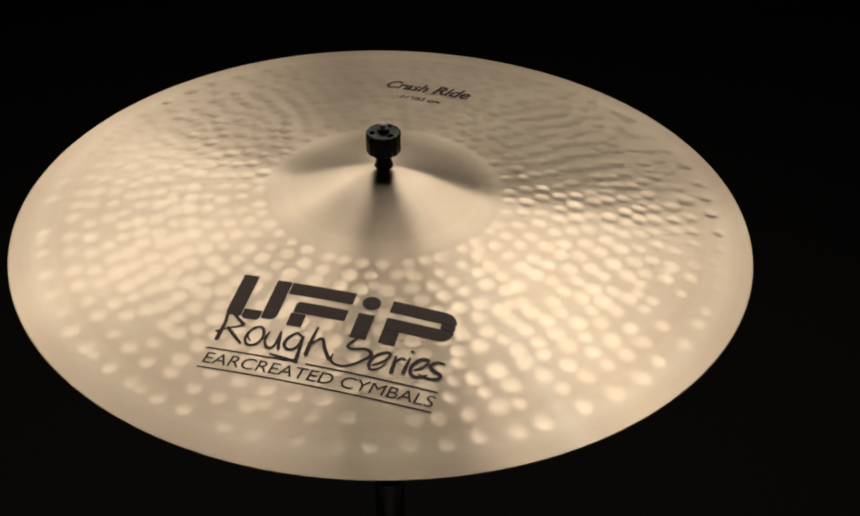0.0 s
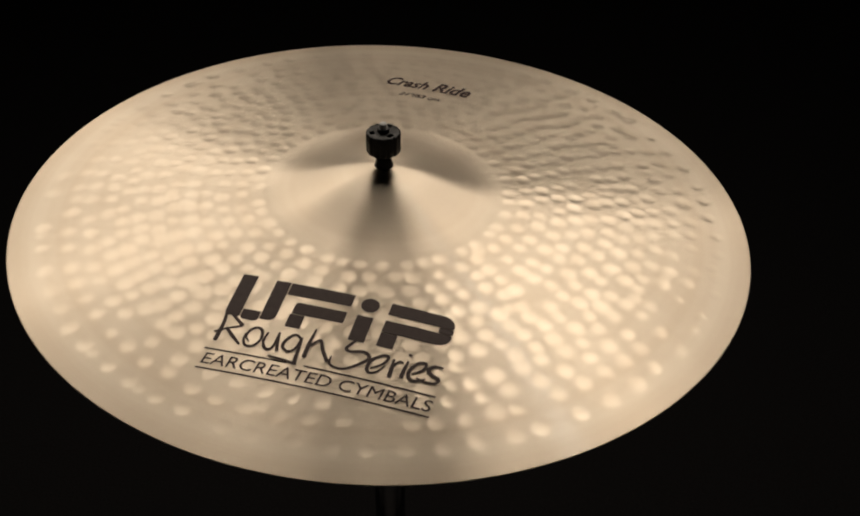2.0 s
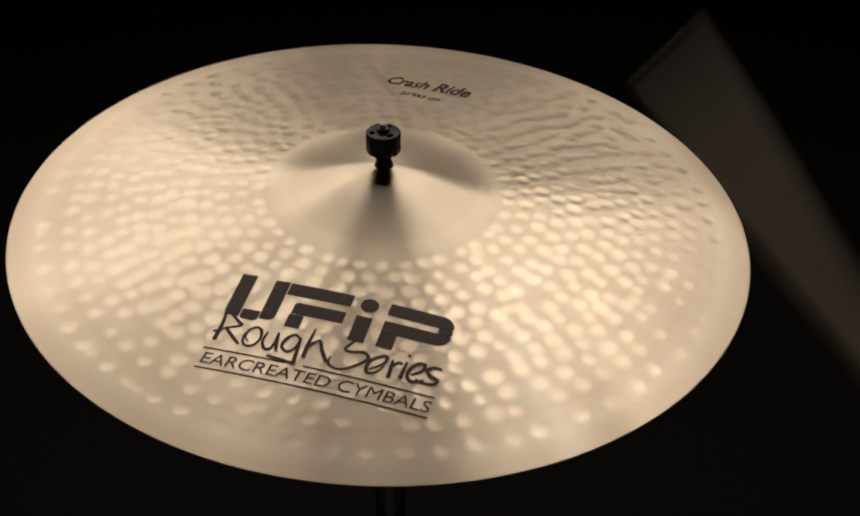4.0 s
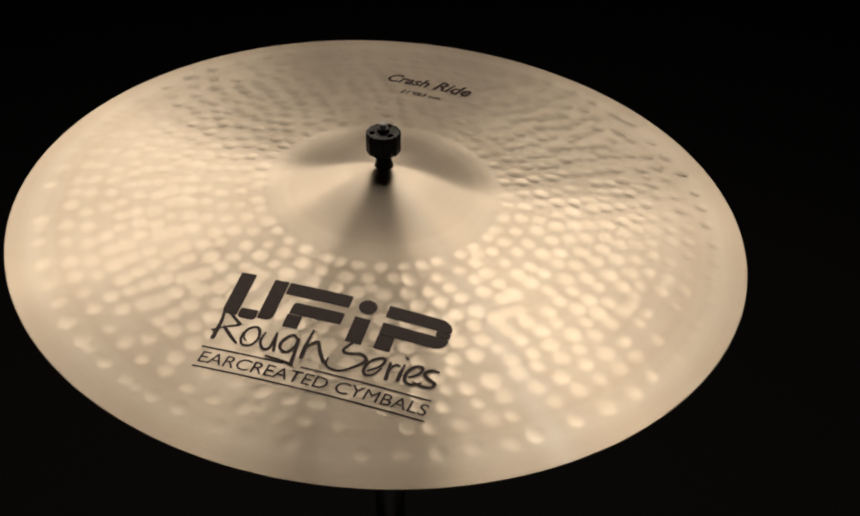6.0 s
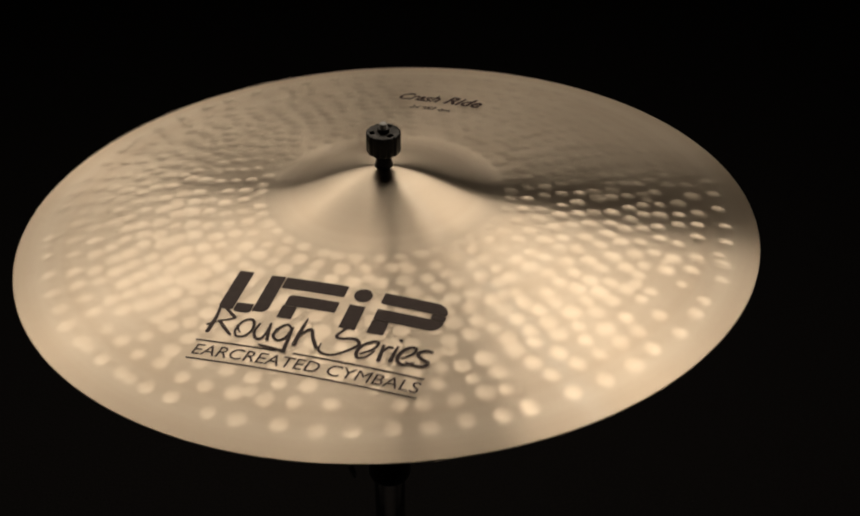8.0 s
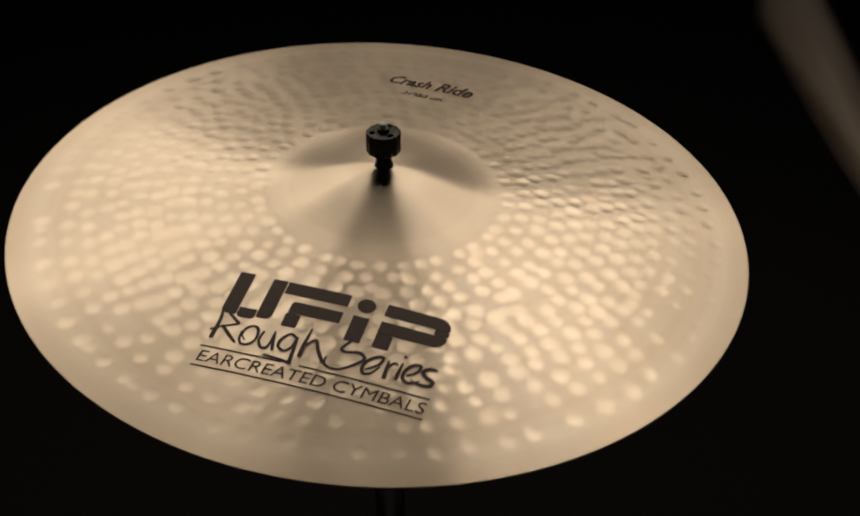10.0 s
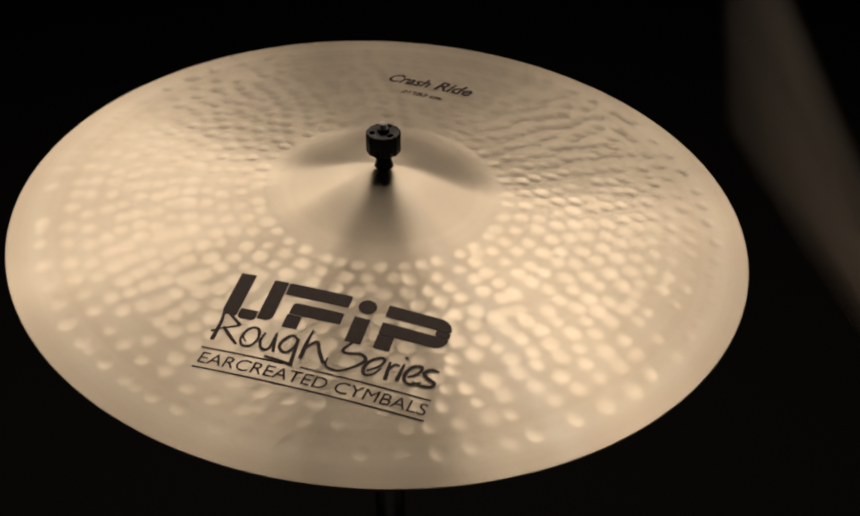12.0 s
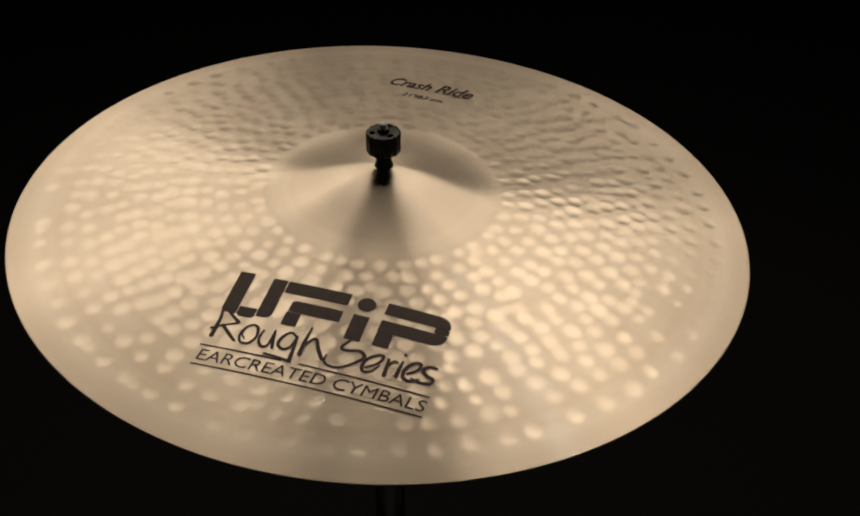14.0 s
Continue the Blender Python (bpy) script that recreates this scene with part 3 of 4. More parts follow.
def motions():
    # the cymbal rocks on its seat and creeps round: seconds, tip back, tip aside, turn in degrees
    sway = [
        (0, 0.05, 1.07, 0.00),
        (0.5, 0.05, 1.07, 0.00),
        (1, 0.05, 1.07, 0.00),
        (1.1, 0.08, 1.22, 0.07),
        (1.2, 0.08, 1.22, 0.03),
        (1.3, 0.24, 1.36, -0.02),
        (1.4, 0.97, 1.98, -0.07),
        (1.5, 2.37, 2.83, -0.12),
        (1.6, 1.83, 2.71, -0.14),
        (1.7, 2.06, 2.90, -0.17),
        (1.8, 0.97, 1.98, -0.20),
        (1.9, 0.85, 1.87, -0.23),
        (2, 1.05, 2.01, -0.25),
        (2.1, 1.39, 2.33, -0.24),
        (2.2, 1.75, 2.63, -0.23),
        (2.3, 1.52, 2.44, -0.21),
        (2.4, 1.30, 2.25, -0.20),
        (2.5, 0.85, 1.94, -0.18),
        (2.6, 1.39, 2.33, -0.17),
        (2.7, 1.61, 2.52, -0.15),
        (2.8, 1.39, 2.33, -0.13),
        (2.9, 1.52, 2.44, -0.12),
        (3, 1.39, 2.17, -0.10),
        (3.1, 1.39, 2.33, -0.13),
        (3.2, 0.97, 1.98, -0.16),
        (3.4, 1.74, 2.68, -0.23),
        (3.55, 2.05, 2.94, -0.27),
        (3.7, 1.21, 2.23, -0.32),
        (3.85, 0.60, 1.71, -0.37),
        (4, 1.21, 2.23, -0.41),
        (4.15, 2.05, 2.94, -0.46),
        (4.3, 1.74, 2.68, -0.51),
        (4.45, 0.80, 1.88, -0.55),
        (4.6, 0.75, 1.84, -0.60),
        (4.75, 1.68, 2.63, -0.65),
        (4.9, 2.07, 2.96, -0.69),
        (5.05, 1.28, 2.29, -0.74),
        (5.2, 0.60, 1.71, -0.79),
        (5.3, 1.39, 2.68, -0.82),
        (5.4, 1.75, 2.98, -0.85),
        (5.5, 2.18, 2.81, -0.88),
        (5.6, 2.06, 3.25, -0.85),
        (5.7, 1.39, 2.68, -0.82),
        (5.8, 0.45, 1.88, -0.79),
        (5.9, 1.18, 2.50, -0.75),
        (6, 1.90, 3.31, -0.72),
        (6.1, 2.15, 3.33, -0.77),
        (6.2, 2.28, 3.44, -0.82),
        (6.3, 1.97, 3.17, -0.87),
        (6.4, 1.18, 2.50, -0.92),
        (6.5, 0.50, 1.81, -0.97),
        (6.6, 0.77, 2.16, -1.19),
        (6.7, 0.97, 2.33, -1.42),
        (6.8, 4.58, 5.39, -1.65),
        (6.9, 7.81, 7.42, -1.87),
        (7, 6.40, 6.36, -1.82),
        (7.1, 3.28, 4.29, -1.96),
        (7.2, -1.53, 0.20, -2.11),
        (7.3, -3.93, -1.73, -2.26),
        (7.4, -3.93, -1.84, -2.18),
        (7.5, 1.70, 4.40, -2.10),
        (7.6, 8.01, 8.31, -2.68),
        (7.7, 8.64, 10.09, -3.26),
        (7.8, 6.74, 7.23, -3.14),
        (7.9, 1.83, 3.06, -3.03),
        (8, -3.31, -1.98, -2.91),
        (8.1, -3.49, -1.47, -2.45),
        (8.2, 2.40, 3.00, -1.99),
        (8.3, 4.06, 5.15, -1.94),
        (8.4, 5.15, 6.13, -1.89),
        (8.5, 3.66, 4.80, -1.85),
        (8.6, 1.06, 2.45, -1.80),
        (8.7, -0.68, 0.89, -1.76),
        (8.8, -0.49, 1.06, -1.71),
        (8.9, 1.20, 2.58, -1.67),
        (9, 2.99, 4.19, -1.62),
        (9.1, 3.61, 4.75, -1.58),
        (9.2, 2.80, 4.02, -1.53),
        (9.3, 1.33, 2.70, -1.48),
        (9.4, 0.32, 1.78, -1.44),
        (9.5, 0.40, 1.86, -1.39),
        (9.6, 1.40, 2.76, -1.35),
        (9.7, 2.49, 3.74, -1.30),
        (9.8, 2.90, 4.11, -1.26),
        (9.9, 2.41, 3.67, -1.21),
        (10, 1.46, 2.81, -1.17),
        (10.1, 0.77, 2.19, -1.12),
        (10.2, 0.81, 2.23, -1.08),
        (10.3, 2.37, 3.51, -1.03),
        (10.4, 1.39, 2.68, -0.98),
        (10.5, 1.19, 2.81, -0.94),
        (10.6, 3.60, 4.56, -0.92),
        (10.7, 3.77, 4.71, -0.91),
        (10.8, 3.00, 4.05, -0.90),
        (10.9, 1.83, 3.06, -0.88),
        (11, 0.74, 1.50, -0.87),
        (11.1, 0.57, 1.98, -0.89),
        (11.2, 0.65, 2.05, -0.90),
        (11.3, 2.15, 3.33, -0.92),
        (11.4, 2.65, 3.75, -0.94),
        (11.5, 2.29, 3.28, -0.96),
        (11.6, 1.83, 3.06, -0.95),
        (11.7, 0.97, 2.33, -0.95),
        (11.8, 0.24, 1.71, -0.94),
        (11.9, 0.85, 2.22, -0.94),
        (12, 1.85, 2.70, -0.93),
        (12.1, 2.28, 3.44, -1.00),
        (12.2, 2.48, 3.60, -1.07),
        (12.3, 1.97, 3.17, -1.15),
        (12.4, 0.97, 2.33, -1.22),
        (12.5, 0.39, 1.64, -1.29),
        (12.6, 0.97, 2.33, -1.26),
        (12.7, 1.61, 2.87, -1.24),
        (12.8, 2.15, 3.33, -1.21),
        (12.9, 2.28, 3.44, -1.19),
        (13, 2.04, 3.04, -1.16),
        (13.1, 1.39, 2.68, -1.17),
        (13.2, 0.77, 2.16, -1.17),
        (13.3, 1.10, 2.43, -1.18),
        (13.4, 1.39, 2.68, -1.18),
        (13.5, 1.91, 2.77, -1.19),
        (13.6, 2.41, 3.54, -1.19),
        (13.7, 2.15, 3.33, -1.19),
        (13.8, 1.18, 2.50, -1.19),
        (13.9, 0.89, 2.26, -1.19),
        (14, 0.88, 2.48, -1.19),
    ]
    walk(CYMBAL, [(t, pose(0, 0, PIVOT) @ pose(0, 0, 0, a) @ pose(0, 0, 0, 0, b) @ pose(0, 0, 0, 0, 0, c)) for t, a, b, c in sway])
    # the stick: seconds, its tip from the seat in metres, and its pitch and heading in degrees
    strokes = [
        (0, 0.335, -0.297, -0.067, -22.0, -70.1),
        (0.1, 0.304, -0.279, -0.042, -19.4, -69.1),
        (0.2, 0.252, -0.265, -0.015, -13.2, -60.5),
        (0.3, 0.219, -0.209, -0.015, -11.6, -58.5),
        (0.4, 0.194, -0.156, -0.012, -8.4, -58.7),
        (0.5, 0.165, -0.121, -0.004, -6.6, -59.0),
        (0.6, 0.143, -0.095, 0.001, -5.8, -58.8),
        (0.7, 0.127, -0.091, 0.003, -6.1, -58.5),
        (0.8, 0.123, -0.092, 0.004, -6.3, -58.4),
        (0.9, 0.119, -0.100, 0.003, -7.1, -57.9),
        (1, 0.117, -0.101, 0.003, -7.6, -57.4),
        (1.0667, 0.118, -0.161, 0.036, -13.5, -55.4),
        (1.1, 0.118, -0.141, 0.064, -9.7, -58.3),
        (1.1333, 0.118, -0.120, 0.092, -6.3, -61.1),
        (1.2, 0.231, -0.096, 0.211, 9.4, -80.1),
        (1.3, 0.337, -0.069, 0.249, 13.0, -87.6),
        (1.3667, 0.137, -0.059, 0.092, -2.7, -60.8),
        (1.4, 0.137, -0.080, 0.062, -6.1, -57.8),
        (1.4333, 0.137, -0.102, 0.032, -10.0, -54.6),
        (1.5, 0.164, -0.184, 0.260, 3.4, -85.5),
        (1.5667, 0.119, 0.027, 0.008, 0.0, -59.0),
        (1.6, 0.114, -0.049, 0.008, -4.4, -58.0),
        (1.6333, 0.110, -0.110, 0.003, -8.8, -56.7),
        (1.6667, 0.162, -0.102, 0.203, 3.5, -73.1),
        (1.7, 0.162, -0.113, 0.188, 2.2, -71.7),
        (1.7333, 0.162, -0.124, 0.173, 0.7, -70.1),
        (1.7667, 0.112, -0.179, -0.005, -13.4, -56.5),
        (1.8, 0.116, -0.128, 0.001, -8.8, -58.1),
        (1.8333, 0.120, -0.069, 0.006, -4.4, -59.5),
        (1.8667, 0.119, -0.133, 0.160, -3.5, -66.1),
        (1.9, 0.119, -0.111, 0.190, -0.6, -68.7),
        (1.9333, 0.118, -0.089, 0.221, 1.8, -71.2),
        (2, 0.324, -0.078, 0.237, 11.8, -85.3),
        (2.0667, 0.106, -0.026, 0.171, 2.8, -69.1),
        (2.1, 0.107, -0.069, 0.111, -1.4, -64.9),
        (2.1333, 0.107, -0.113, 0.052, -6.9, -59.9),
        (2.2, 0.218, -0.140, 0.236, 8.9, -88.2),
        (2.2667, 0.118, 0.018, 0.008, -0.2, -59.2),
        (2.3, 0.113, -0.055, 0.007, -4.6, -58.2),
        (2.3333, 0.109, -0.115, 0.003, -9.0, -56.9),
        (2.3667, 0.209, -0.084, 0.229, 9.1, -81.0),
        (2.4, 0.209, -0.100, 0.206, 7.7, -78.8),
        (2.4333, 0.209, -0.116, 0.183, 5.8, -76.1),
        (2.4667, 0.098, -0.135, 0.002, -11.6, -55.5),
        (2.5, 0.096, -0.172, -0.003, -15.5, -54.3),
        (2.5333, 0.094, -0.190, -0.006, -17.0, -53.7),
        (2.5667, 0.140, -0.135, 0.124, -2.8, -66.9),
        (2.6, 0.140, -0.095, 0.179, 2.1, -71.8),
        (2.6333, 0.140, -0.054, 0.235, 5.7, -75.8),
        (2.7, 0.318, -0.082, 0.231, 10.7, -82.9),
        (2.7667, 0.124, -0.024, 0.174, 2.7, -67.2),
        (2.8, 0.124, -0.067, 0.114, -2.4, -62.2),
        (2.8333, 0.124, -0.111, 0.054, -9.3, -56.5),
        (2.9, 0.210, -0.140, 0.236, 8.1, -87.0),
        (2.9667, 0.132, 0.040, 0.005, 1.6, -60.2),
        (3, 0.126, -0.027, 0.007, -2.0, -59.5),
        (3.0333, 0.123, -0.080, 0.005, -5.6, -58.4),
        (3.0667, 0.203, -0.087, 0.224, 8.0, -78.6),
        (3.1, 0.203, -0.104, 0.201, 6.3, -76.2),
        (3.1333, 0.203, -0.120, 0.178, 4.1, -73.2),
        (3.1667, 0.108, -0.131, 0.001, -11.3, -55.3),
        (3.2, 0.112, -0.073, 0.006, -6.7, -56.7),
        (3.2333, 0.116, -0.004, 0.009, -2.2, -57.9),
        (3.35, 0.229, -0.112, 0.224, 10.2, -86.8),
        (3.4667, 0.121, 0.011, 0.008, -0.3, -59.6),
        (3.5, 0.117, -0.061, 0.007, -4.6, -58.5),
        (3.5333, 0.113, -0.120, 0.002, -9.1, -57.1),
        (3.6167, 0.193, -0.064, 0.255, 9.4, -81.3),
        (3.65, 0.193, -0.104, 0.201, 6.0, -76.6),
        (3.6833, 0.194, -0.143, 0.146, 0.5, -69.9),
        (3.7667, 0.108, -0.146, -0.001, -11.4, -56.4),
        (3.8, 0.111, -0.091, 0.005, -6.9, -57.8),
        (3.8333, 0.115, -0.026, 0.008, -2.5, -59.0),
        (3.95, 0.226, -0.112, 0.224, 9.9, -86.2),
        (4.0667, 0.127, 0.037, 0.006, 1.2, -59.9),
        (4.1, 0.122, -0.041, 0.007, -3.2, -58.9),
        (4.1333, 0.117, -0.104, 0.003, -7.6, -57.6),
        (4.2167, 0.202, -0.061, 0.260, 10.3, -83.2),
        (4.25, 0.203, -0.100, 0.206, 7.3, -78.7),
        (4.2833, 0.203, -0.139, 0.152, 2.3, -72.1),
        (4.3667, 0.108, -0.141, 0.000, -11.1, -56.3),
        (4.4, 0.111, -0.085, 0.005, -6.6, -57.7),
        (4.4333, 0.115, -0.019, 0.008, -2.2, -58.9),
        (4.55, 0.229, -0.112, 0.224, 10.2, -86.8),
        (4.6667, 0.122, 0.019, 0.008, 0.0, -59.4),
        (4.7, 0.117, -0.055, 0.007, -4.3, -58.4),
        (4.7333, 0.113, -0.115, 0.002, -8.8, -57.1),
        (4.8167, 0.209, -0.061, 0.260, 10.8, -83.9),
        (4.85, 0.209, -0.100, 0.206, 7.8, -79.3),
        (4.8833, 0.209, -0.139, 0.152, 2.6, -72.3),
        (4.9667, 0.108, -0.136, 0.001, -10.8, -56.2),
        (5, 0.112, -0.079, 0.006, -6.3, -57.6),
        (5.0333, 0.116, -0.012, 0.009, -1.9, -58.8),
        (5.15, 0.218, -0.096, 0.211, 9.1, -82.2),
        (5.3, 0.300, -0.106, 0.232, 9.6, -82.0),
        (5.3667, 0.123, -0.016, 0.008, -1.2, -60.0),
        (5.4, 0.123, -0.024, 0.007, -1.7, -59.9),
        (5.4333, 0.122, -0.032, 0.007, -2.2, -59.8),
        (5.4667, 0.120, 0.023, 0.008, 0.4, -59.9),
        (5.5, 0.117, -0.029, 0.008, -2.4, -59.3),
        (5.5333, 0.114, -0.073, 0.006, -5.3, -58.5),
        (5.5667, 0.103, -0.137, 0.001, -13.3, -53.6),
        (5.6, 0.106, -0.080, 0.006, -8.6, -55.0),
        (5.6333, 0.110, -0.013, 0.009, -4.0, -56.1),
        (5.7, 0.299, -0.087, 0.224, 9.4, -80.0),
        (5.7667, 0.128, -0.102, 0.002, -6.8, -58.3),
        (5.8, 0.124, -0.156, -0.003, -11.5, -56.6),
        (5.8333, 0.121, -0.204, -0.010, -16.5, -54.8),
        (5.8667, 0.225, -0.143, 0.147, 3.2, -72.7),
        (5.9, 0.225, -0.104, 0.201, 8.9, -81.0),
        (5.9333, 0.224, -0.064, 0.255, 11.7, -85.9),
        (5.9667, 0.307, -0.034, 0.263, 11.1, -86.0),
        (6, 0.307, -0.096, 0.177, 7.5, -80.7),
        (6.0333, 0.307, -0.158, 0.091, 0.4, -71.1),
        (6.0667, 0.123, -0.057, 0.094, 1.8, -71.4),
        (6.1, 0.123, -0.079, 0.064, 0.1, -69.5),
        (6.1333, 0.123, -0.100, 0.034, -1.9, -67.3),
        (6.1667, 0.123, -0.057, 0.060, -0.2, -65.7),
        (6.2, 0.123, -0.060, 0.057, -0.5, -65.5),
        (6.2333, 0.123, -0.062, 0.053, -0.7, -65.2),
        (6.2667, 0.122, -0.103, 0.003, -8.6, -56.2),
        (6.3, 0.127, -0.040, 0.006, -3.9, -57.6),
        (6.3333, 0.133, 0.038, 0.006, 0.6, -58.7),
        (6.4, 0.297, -0.112, 0.224, 9.9, -83.5),
        (6.4667, 0.164, -0.153, 0.047, -6.8, -61.7),
        (6.5, 0.164, -0.133, 0.075, -3.2, -65.0),
        (6.5333, 0.164, -0.112, 0.103, -0.3, -68.1),
        (6.6, 0.291, -0.106, 0.232, 8.5, -80.2),
        (6.6667, 0.181, -0.275, 0.048, -4.4, -75.5),
        (6.7, 0.181, -0.293, 0.024, -7.9, -71.0),
        (6.7333, 0.182, -0.311, -0.001, -12.8, -65.3),
        (6.7667, 0.138, -0.150, 0.051, -7.7, -61.0),
        (6.8, 0.138, -0.130, 0.079, -4.5, -63.9),
        (6.8333, 0.137, -0.110, 0.107, -1.7, -66.6),
        (6.8667, 0.160, -0.172, 0.106, -0.9, -75.9),
        (6.9, 0.160, -0.191, 0.079, -2.9, -73.7),
        (6.9333, 0.160, -0.211, 0.053, -5.2, -71.1),
        (6.9667, 0.145, -0.129, 0.029, -8.1, -58.5),
        (7, 0.145, -0.108, 0.059, -4.6, -61.6),
        (7.0333, 0.145, -0.086, 0.088, -1.5, -64.5),
        (7.0667, 0.207, -0.184, 0.175, 3.5, -78.4),
        (7.1, 0.207, -0.147, 0.226, 7.4, -84.1),
        (7.1333, 0.207, -0.110, 0.277, 9.7, -87.7),
        (7.1667, 0.187, -0.143, 0.060, -6.6, -60.6),
        (7.2, 0.187, -0.123, 0.089, -2.2, -64.7),
        (7.2333, 0.187, -0.103, 0.117, 1.2, -68.3),
        (7.3, 0.315, -0.082, 0.231, 10.2, -81.8),
        (7.3667, 0.187, -0.234, 0.054, -5.1, -71.4),
        (7.4, 0.187, -0.253, 0.029, -8.7, -67.5),
        (7.4333, 0.187, -0.271, 0.003, -13.3, -63.0),
        (7.4667, 0.176, -0.157, 0.093, -4.2, -65.2),
        (7.5, 0.175, -0.117, 0.148, 2.1, -71.8),
        (7.5333, 0.175, -0.077, 0.204, 6.2, -76.8),
        (7.5667, 0.290, -0.064, 0.255, 12.2, -86.9),
        (7.6, 0.290, -0.104, 0.201, 9.3, -81.6),
        (7.6333, 0.240, -0.143, 0.147, 2.8, -72.1),
        (7.6667, 0.150, -0.200, 0.033, -14.3, -56.9),
        (7.7, 0.150, -0.181, 0.060, -9.9, -60.4),
        (7.7333, 0.150, -0.161, 0.087, -6.1, -63.7),
        (7.8, 0.183, -0.170, 0.246, 5.2, -84.5),
        (7.8667, 0.187, -0.153, 0.047, -10.2, -57.3),
        (7.9, 0.187, -0.133, 0.075, -5.0, -61.7),
        (7.9333, 0.187, -0.112, 0.103, -0.9, -65.7),
        (8, 0.315, -0.082, 0.231, 10.2, -81.8),
        (8.0667, 0.146, -0.025, 0.004, -0.4, -61.3),
        (8.1, 0.140, -0.091, 0.002, -4.8, -59.8),
        (8.1333, 0.135, -0.147, -0.003, -9.5, -58.1),
        (8.1667, 0.188, -0.156, 0.162, 2.2, -74.9),
        (8.2, 0.188, -0.135, 0.192, 4.7, -78.0),
        (8.2333, 0.188, -0.113, 0.221, 6.6, -80.6),
        (8.3167, 0.113, -0.120, 0.002, -9.1, -57.1),
        (8.35, 0.117, -0.061, 0.007, -4.6, -58.5),
        (8.3833, 0.121, 0.011, 0.008, -0.3, -59.6),
        (8.5, 0.220, -0.115, 0.219, 9.1, -84.4),
        (8.6167, 0.120, -0.004, 0.008, -1.1, -59.4),
        (8.65, 0.116, -0.073, 0.006, -5.5, -58.3),
        (8.6833, 0.112, -0.131, 0.001, -9.9, -56.9),
        (8.7667, 0.209, -0.061, 0.260, 10.8, -84.2),
        (8.8, 0.209, -0.100, 0.206, 7.9, -79.8),
        (8.8333, 0.209, -0.139, 0.152, 3.0, -73.0),
        (8.9167, 0.108, -0.141, 0.000, -11.1, -56.3),
        (8.95, 0.111, -0.085, 0.005, -6.6, -57.7),
        (8.9833, 0.115, -0.019, 0.008, -2.2, -58.9),
        (9.1, 0.226, -0.112, 0.224, 9.9, -86.2),
        (9.2167, 0.127, 0.028, 0.007, 0.7, -59.6),
        (9.25, 0.121, -0.048, 0.007, -3.7, -58.6),
        (9.2833, 0.117, -0.109, 0.003, -8.2, -57.3),
        (9.3667, 0.209, -0.061, 0.260, 10.8, -84.2),
        (9.4, 0.209, -0.100, 0.206, 7.9, -79.8),
        (9.4333, 0.209, -0.139, 0.152, 3.0, -73.0),
        (9.5167, 0.108, -0.136, 0.001, -10.8, -56.2),
        (9.55, 0.112, -0.079, 0.006, -6.3, -57.6),
        (9.5833, 0.116, -0.012, 0.009, -1.9, -58.8),
        (9.7, 0.229, -0.112, 0.224, 10.2, -86.8),
        (9.8167, 0.121, 0.011, 0.008, -0.5, -59.2),
        (9.85, 0.117, -0.061, 0.007, -4.9, -58.1),
        (9.8833, 0.113, -0.120, 0.002, -9.4, -56.7),
        (9.9667, 0.219, -0.137, 0.154, 4.4, -75.0),
        (10, 0.218, -0.098, 0.208, 9.0, -81.8),
        (10.0333, 0.218, -0.059, 0.263, 11.5, -86.0),
        (10.1167, 0.128, -0.052, 0.068, -0.8, -63.6),
        (10.15, 0.128, -0.074, 0.037, -3.5, -60.9),
        (10.1833, 0.128, -0.096, 0.006, -6.6, -58.1),
        (10.2667, 0.166, -0.148, 0.139, -4.0, -64.9),
        (10.3, 0.165, -0.109, 0.193, 2.4, -71.3),
        (10.3333, 0.165, -0.070, 0.248, 6.6, -76.3),
        (10.4, 0.324, -0.078, 0.237, 10.9, -83.2),
        (10.4667, 0.145, -0.055, 0.003, -1.7, -61.8),
        (10.5, 0.142, -0.087, 0.002, -3.7, -61.2),
        (10.5333, 0.139, -0.119, -0.001, -6.1, -60.3),
        (10.5667, 0.195, -0.077, 0.238, 8.6, -80.4),
        (10.6, 0.195, -0.116, 0.183, 4.8, -75.3),
        (10.6333, 0.195, -0.156, 0.129, -1.5, -67.9),
        (10.6667, 0.113, -0.052, 0.007, -4.7, -57.8),
        (10.7, 0.110, -0.113, 0.003, -9.2, -56.4),
        (10.7333, 0.106, -0.165, -0.003, -13.9, -54.9),
        (10.7667, 0.108, -0.131, 0.001, -9.0, -58.3),
        (10.8, 0.112, -0.073, 0.006, -4.7, -59.6),
        (10.8333, 0.116, -0.004, 0.009, -0.5, -60.6),
        (10.8667, 0.142, -0.045, 0.077, 1.6, -67.0),
        (10.9, 0.142, -0.042, 0.081, 1.9, -67.2),
        (10.9333, 0.142, -0.040, 0.084, 2.1, -67.5),
        (10.9667, 0.132, -0.122, 0.074, -6.9, -60.0),
        (11, 0.132, -0.079, 0.132, -0.7, -65.6),
        (11.0333, 0.132, -0.037, 0.191, 3.9, -70.4),
        (11.1, 0.318, -0.082, 0.231, 10.7, -82.9),
        (11.1667, 0.122, -0.057, 0.095, -2.3, -61.6),
        (11.2, 0.123, -0.078, 0.065, -5.4, -58.9),
        (11.2333, 0.123, -0.100, 0.035, -8.8, -56.0),
        (11.3, 0.286, -0.130, 0.232, 10.3, -89.0),
        (11.3667, 0.128, -0.013, 0.007, -1.4, -59.4),
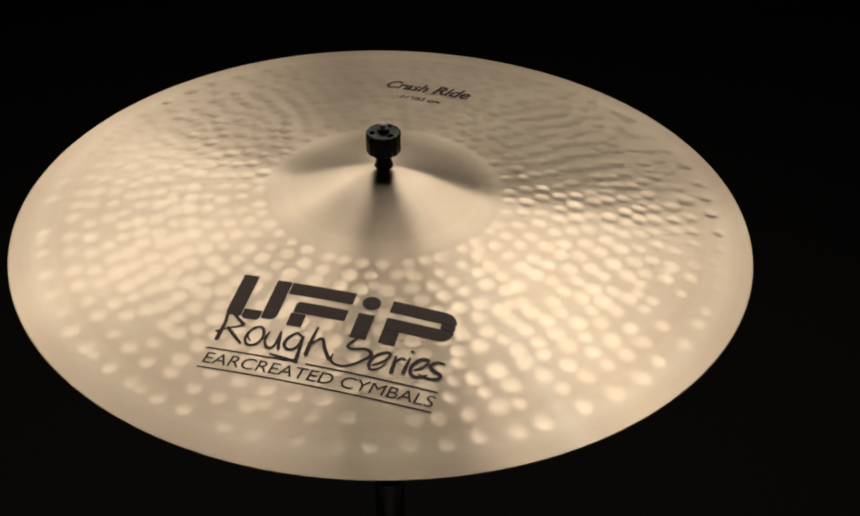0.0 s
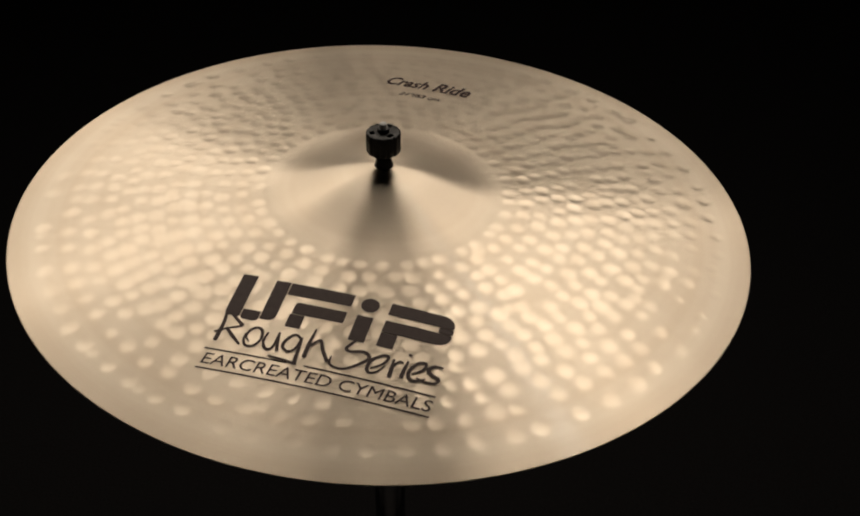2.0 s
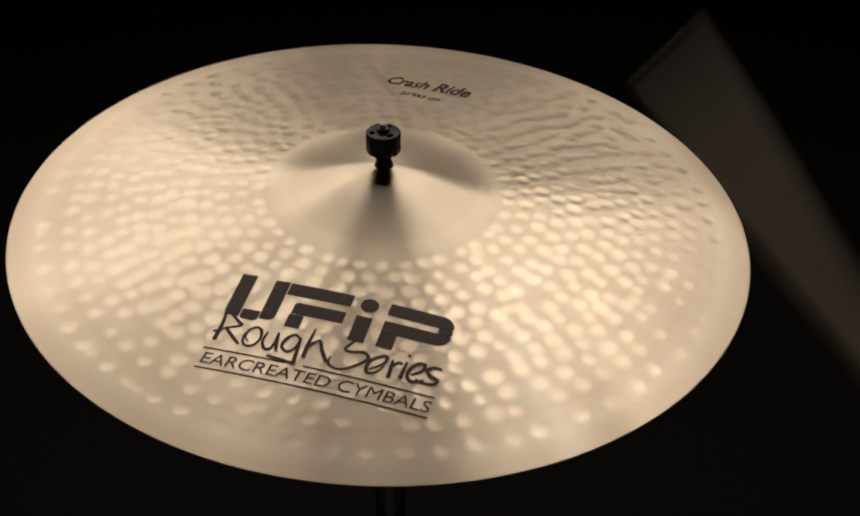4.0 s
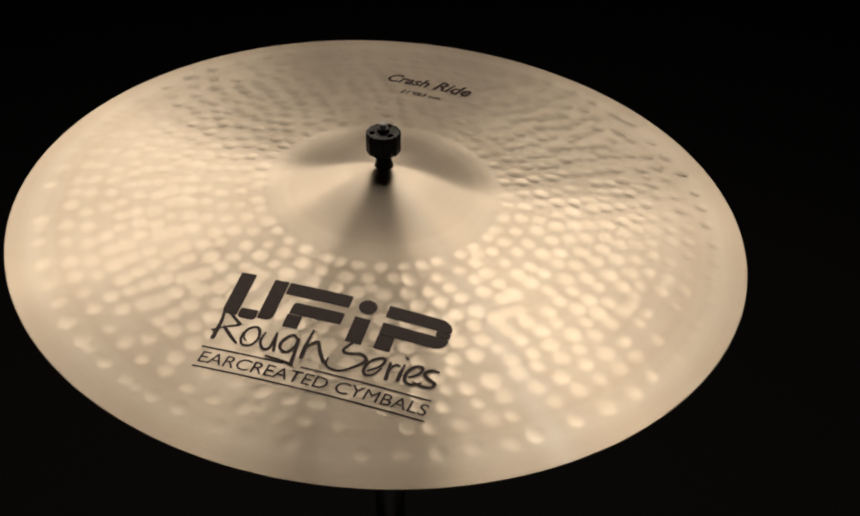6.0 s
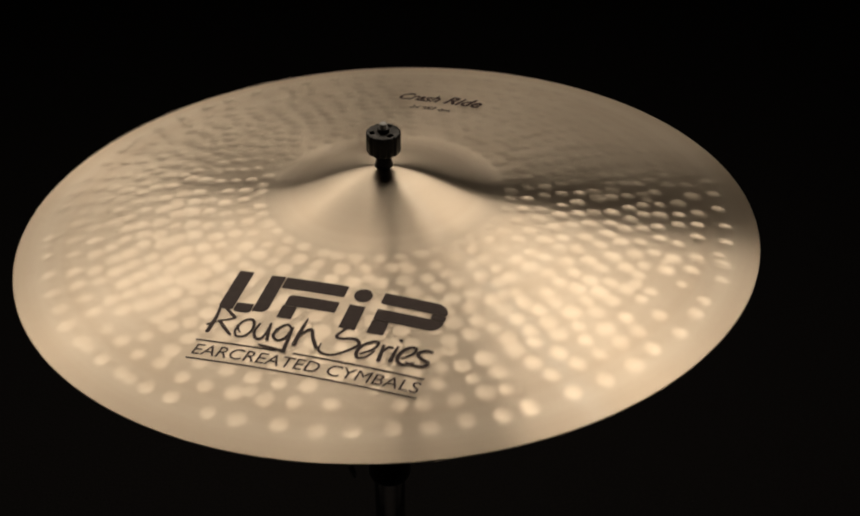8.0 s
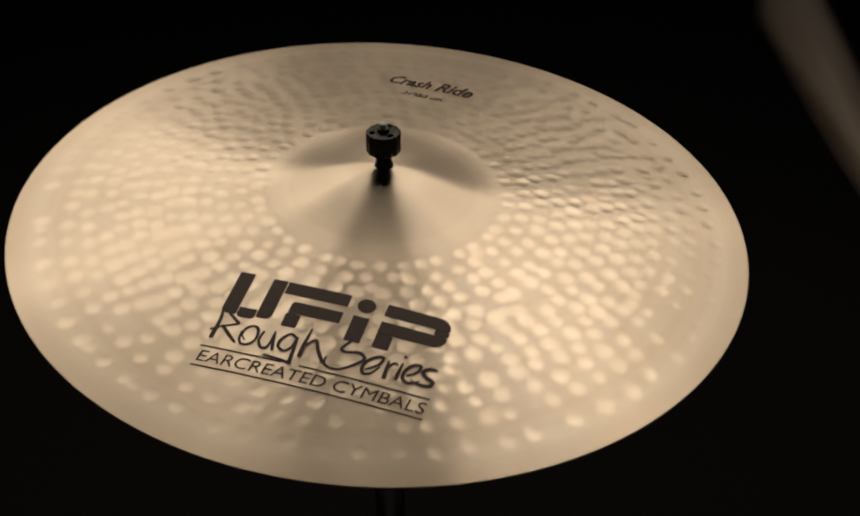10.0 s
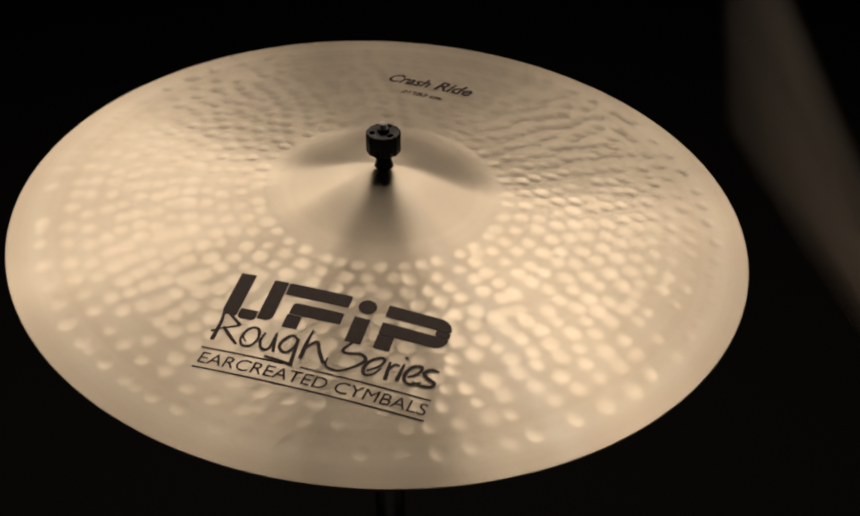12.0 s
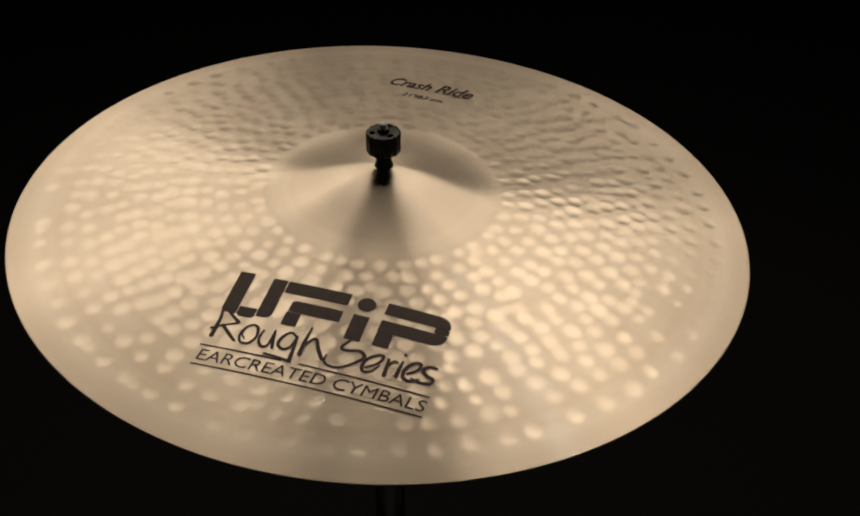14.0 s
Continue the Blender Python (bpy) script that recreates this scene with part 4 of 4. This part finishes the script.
        (11.4, 0.123, -0.081, 0.005, -5.8, -58.1),
        (11.4333, 0.119, -0.137, -0.001, -10.4, -56.6),
        (11.4667, 0.128, -0.002, 0.007, -0.2, -60.5),
        (11.5, 0.123, -0.072, 0.005, -4.5, -59.3),
        (11.5333, 0.119, -0.130, 0.000, -9.0, -57.8),
        (11.5667, 0.106, -0.179, -0.005, -14.7, -55.1),
        (11.6, 0.109, -0.128, 0.001, -10.0, -56.7),
        (11.6333, 0.112, -0.070, 0.006, -5.6, -58.0),
        (11.6667, 0.191, -0.150, 0.136, -5.6, -62.5),
        (11.7, 0.190, -0.111, 0.191, 3.0, -70.9),
        (11.7333, 0.190, -0.072, 0.245, 7.9, -77.1),
        (11.7667, 0.132, -0.216, 0.045, -12.4, -60.8),
        (11.8, 0.132, -0.197, 0.072, -9.0, -63.8),
        (11.8333, 0.131, -0.178, 0.098, -5.9, -66.6),
        (11.8667, 0.150, -0.133, 0.126, -2.6, -66.3),
        (11.9, 0.149, -0.093, 0.182, 2.5, -71.7),
        (11.9333, 0.149, -0.052, 0.238, 6.3, -75.9),
        (11.9667, 0.199, -0.042, 0.287, 10.6, -87.8),
        (12, 0.200, -0.115, 0.186, 6.7, -82.6),
        (12.0333, 0.200, -0.188, 0.084, -1.0, -72.4),
        (12.0667, 0.136, 0.039, 0.005, 4.2, -65.4),
        (12.1, 0.130, -0.039, 0.006, 0.2, -64.6),
        (12.1333, 0.125, -0.103, 0.002, -3.7, -63.5),
        (12.1667, 0.131, -0.014, 0.007, -0.4, -60.9),
        (12.2, 0.131, -0.023, 0.006, -0.9, -60.8),
        (12.2333, 0.130, -0.031, 0.006, -1.4, -60.7),
        (12.2667, 0.120, -0.119, 0.001, -11.9, -53.6),
        (12.3, 0.124, -0.059, 0.006, -7.0, -55.2),
        (12.3333, 0.130, 0.013, 0.007, -2.2, -56.4),
        (12.4, 0.315, -0.082, 0.231, 10.2, -81.8),
        (12.4667, 0.154, -0.113, 0.102, -0.6, -68.2),
        (12.5, 0.154, -0.134, 0.074, -3.4, -65.4),
        (12.5333, 0.154, -0.154, 0.045, -6.6, -62.3),
        (12.6, 0.227, -0.132, 0.230, 9.7, -88.8),
        (12.6667, 0.113, -0.058, 0.007, -5.5, -57.1),
        (12.7, 0.109, -0.118, 0.003, -10.1, -55.8),
        (12.7333, 0.106, -0.170, -0.004, -14.9, -54.2),
        (12.7667, 0.121, -0.051, 0.007, -2.8, -60.4),
        (12.8, 0.117, -0.112, 0.002, -7.0, -59.1),
        (12.8333, 0.113, -0.165, -0.003, -11.5, -57.6),
        (12.8667, 0.112, -0.188, -0.006, -14.5, -55.9),
        (12.9, 0.115, -0.138, -0.000, -9.8, -57.6),
        (12.9333, 0.119, -0.081, 0.005, -5.3, -59.0),
        (12.9667, 0.125, -0.154, 0.131, -6.5, -63.5),
        (13, 0.125, -0.115, 0.185, -0.7, -68.7),
        (13.0333, 0.125, -0.076, 0.240, 3.6, -73.0),
        (13.1, 0.318, -0.082, 0.231, 10.7, -82.9),
        (13.1667, 0.126, -0.061, 0.089, -2.9, -61.0),
        (13.2, 0.126, -0.083, 0.059, -6.1, -58.2),
        (13.2333, 0.126, -0.104, 0.029, -9.7, -55.3),
        (13.3, 0.292, -0.130, 0.232, 10.3, -89.7),
        (13.3667, 0.147, -0.012, 0.004, 0.4, -61.7),
        (13.4, 0.141, -0.080, 0.002, -4.0, -60.3),
        (13.4333, 0.136, -0.138, -0.002, -8.5, -58.6),
        (13.4667, 0.125, -0.038, 0.006, -2.4, -59.9),
        (13.5, 0.123, -0.072, 0.005, -4.5, -59.3),
        (13.5333, 0.121, -0.102, 0.002, -6.8, -58.5),
        (13.5667, 0.107, -0.151, -0.001, -11.0, -57.3),
        (13.6, 0.111, -0.096, 0.005, -6.6, -58.7),
        (13.6333, 0.115, -0.033, 0.008, -2.3, -59.9),
        (13.6667, 0.156, -0.070, 0.248, 5.5, -73.7),
        (13.7, 0.156, -0.109, 0.193, 0.6, -68.5),
        (13.7333, 0.156, -0.148, 0.139, -6.6, -62.0),
        (13.7667, 0.132, -0.222, 0.037, -13.1, -60.4),
        (13.8, 0.132, -0.202, 0.064, -9.6, -63.5),
        (13.8333, 0.132, -0.183, 0.091, -6.5, -66.3),
        (13.8667, 0.197, -0.148, 0.139, -3.0, -65.3),
        (13.9, 0.197, -0.109, 0.193, 4.6, -73.5),
        (13.9333, 0.196, -0.070, 0.248, 8.9, -79.3),
        (14, 0.324, -0.078, 0.237, 10.9, -83.2),
    ]
    walk(STICK, [(t, pose(x, y, PIVOT + z, 0, p, h)) for t, x, y, z, p, h in strokes])


motions()
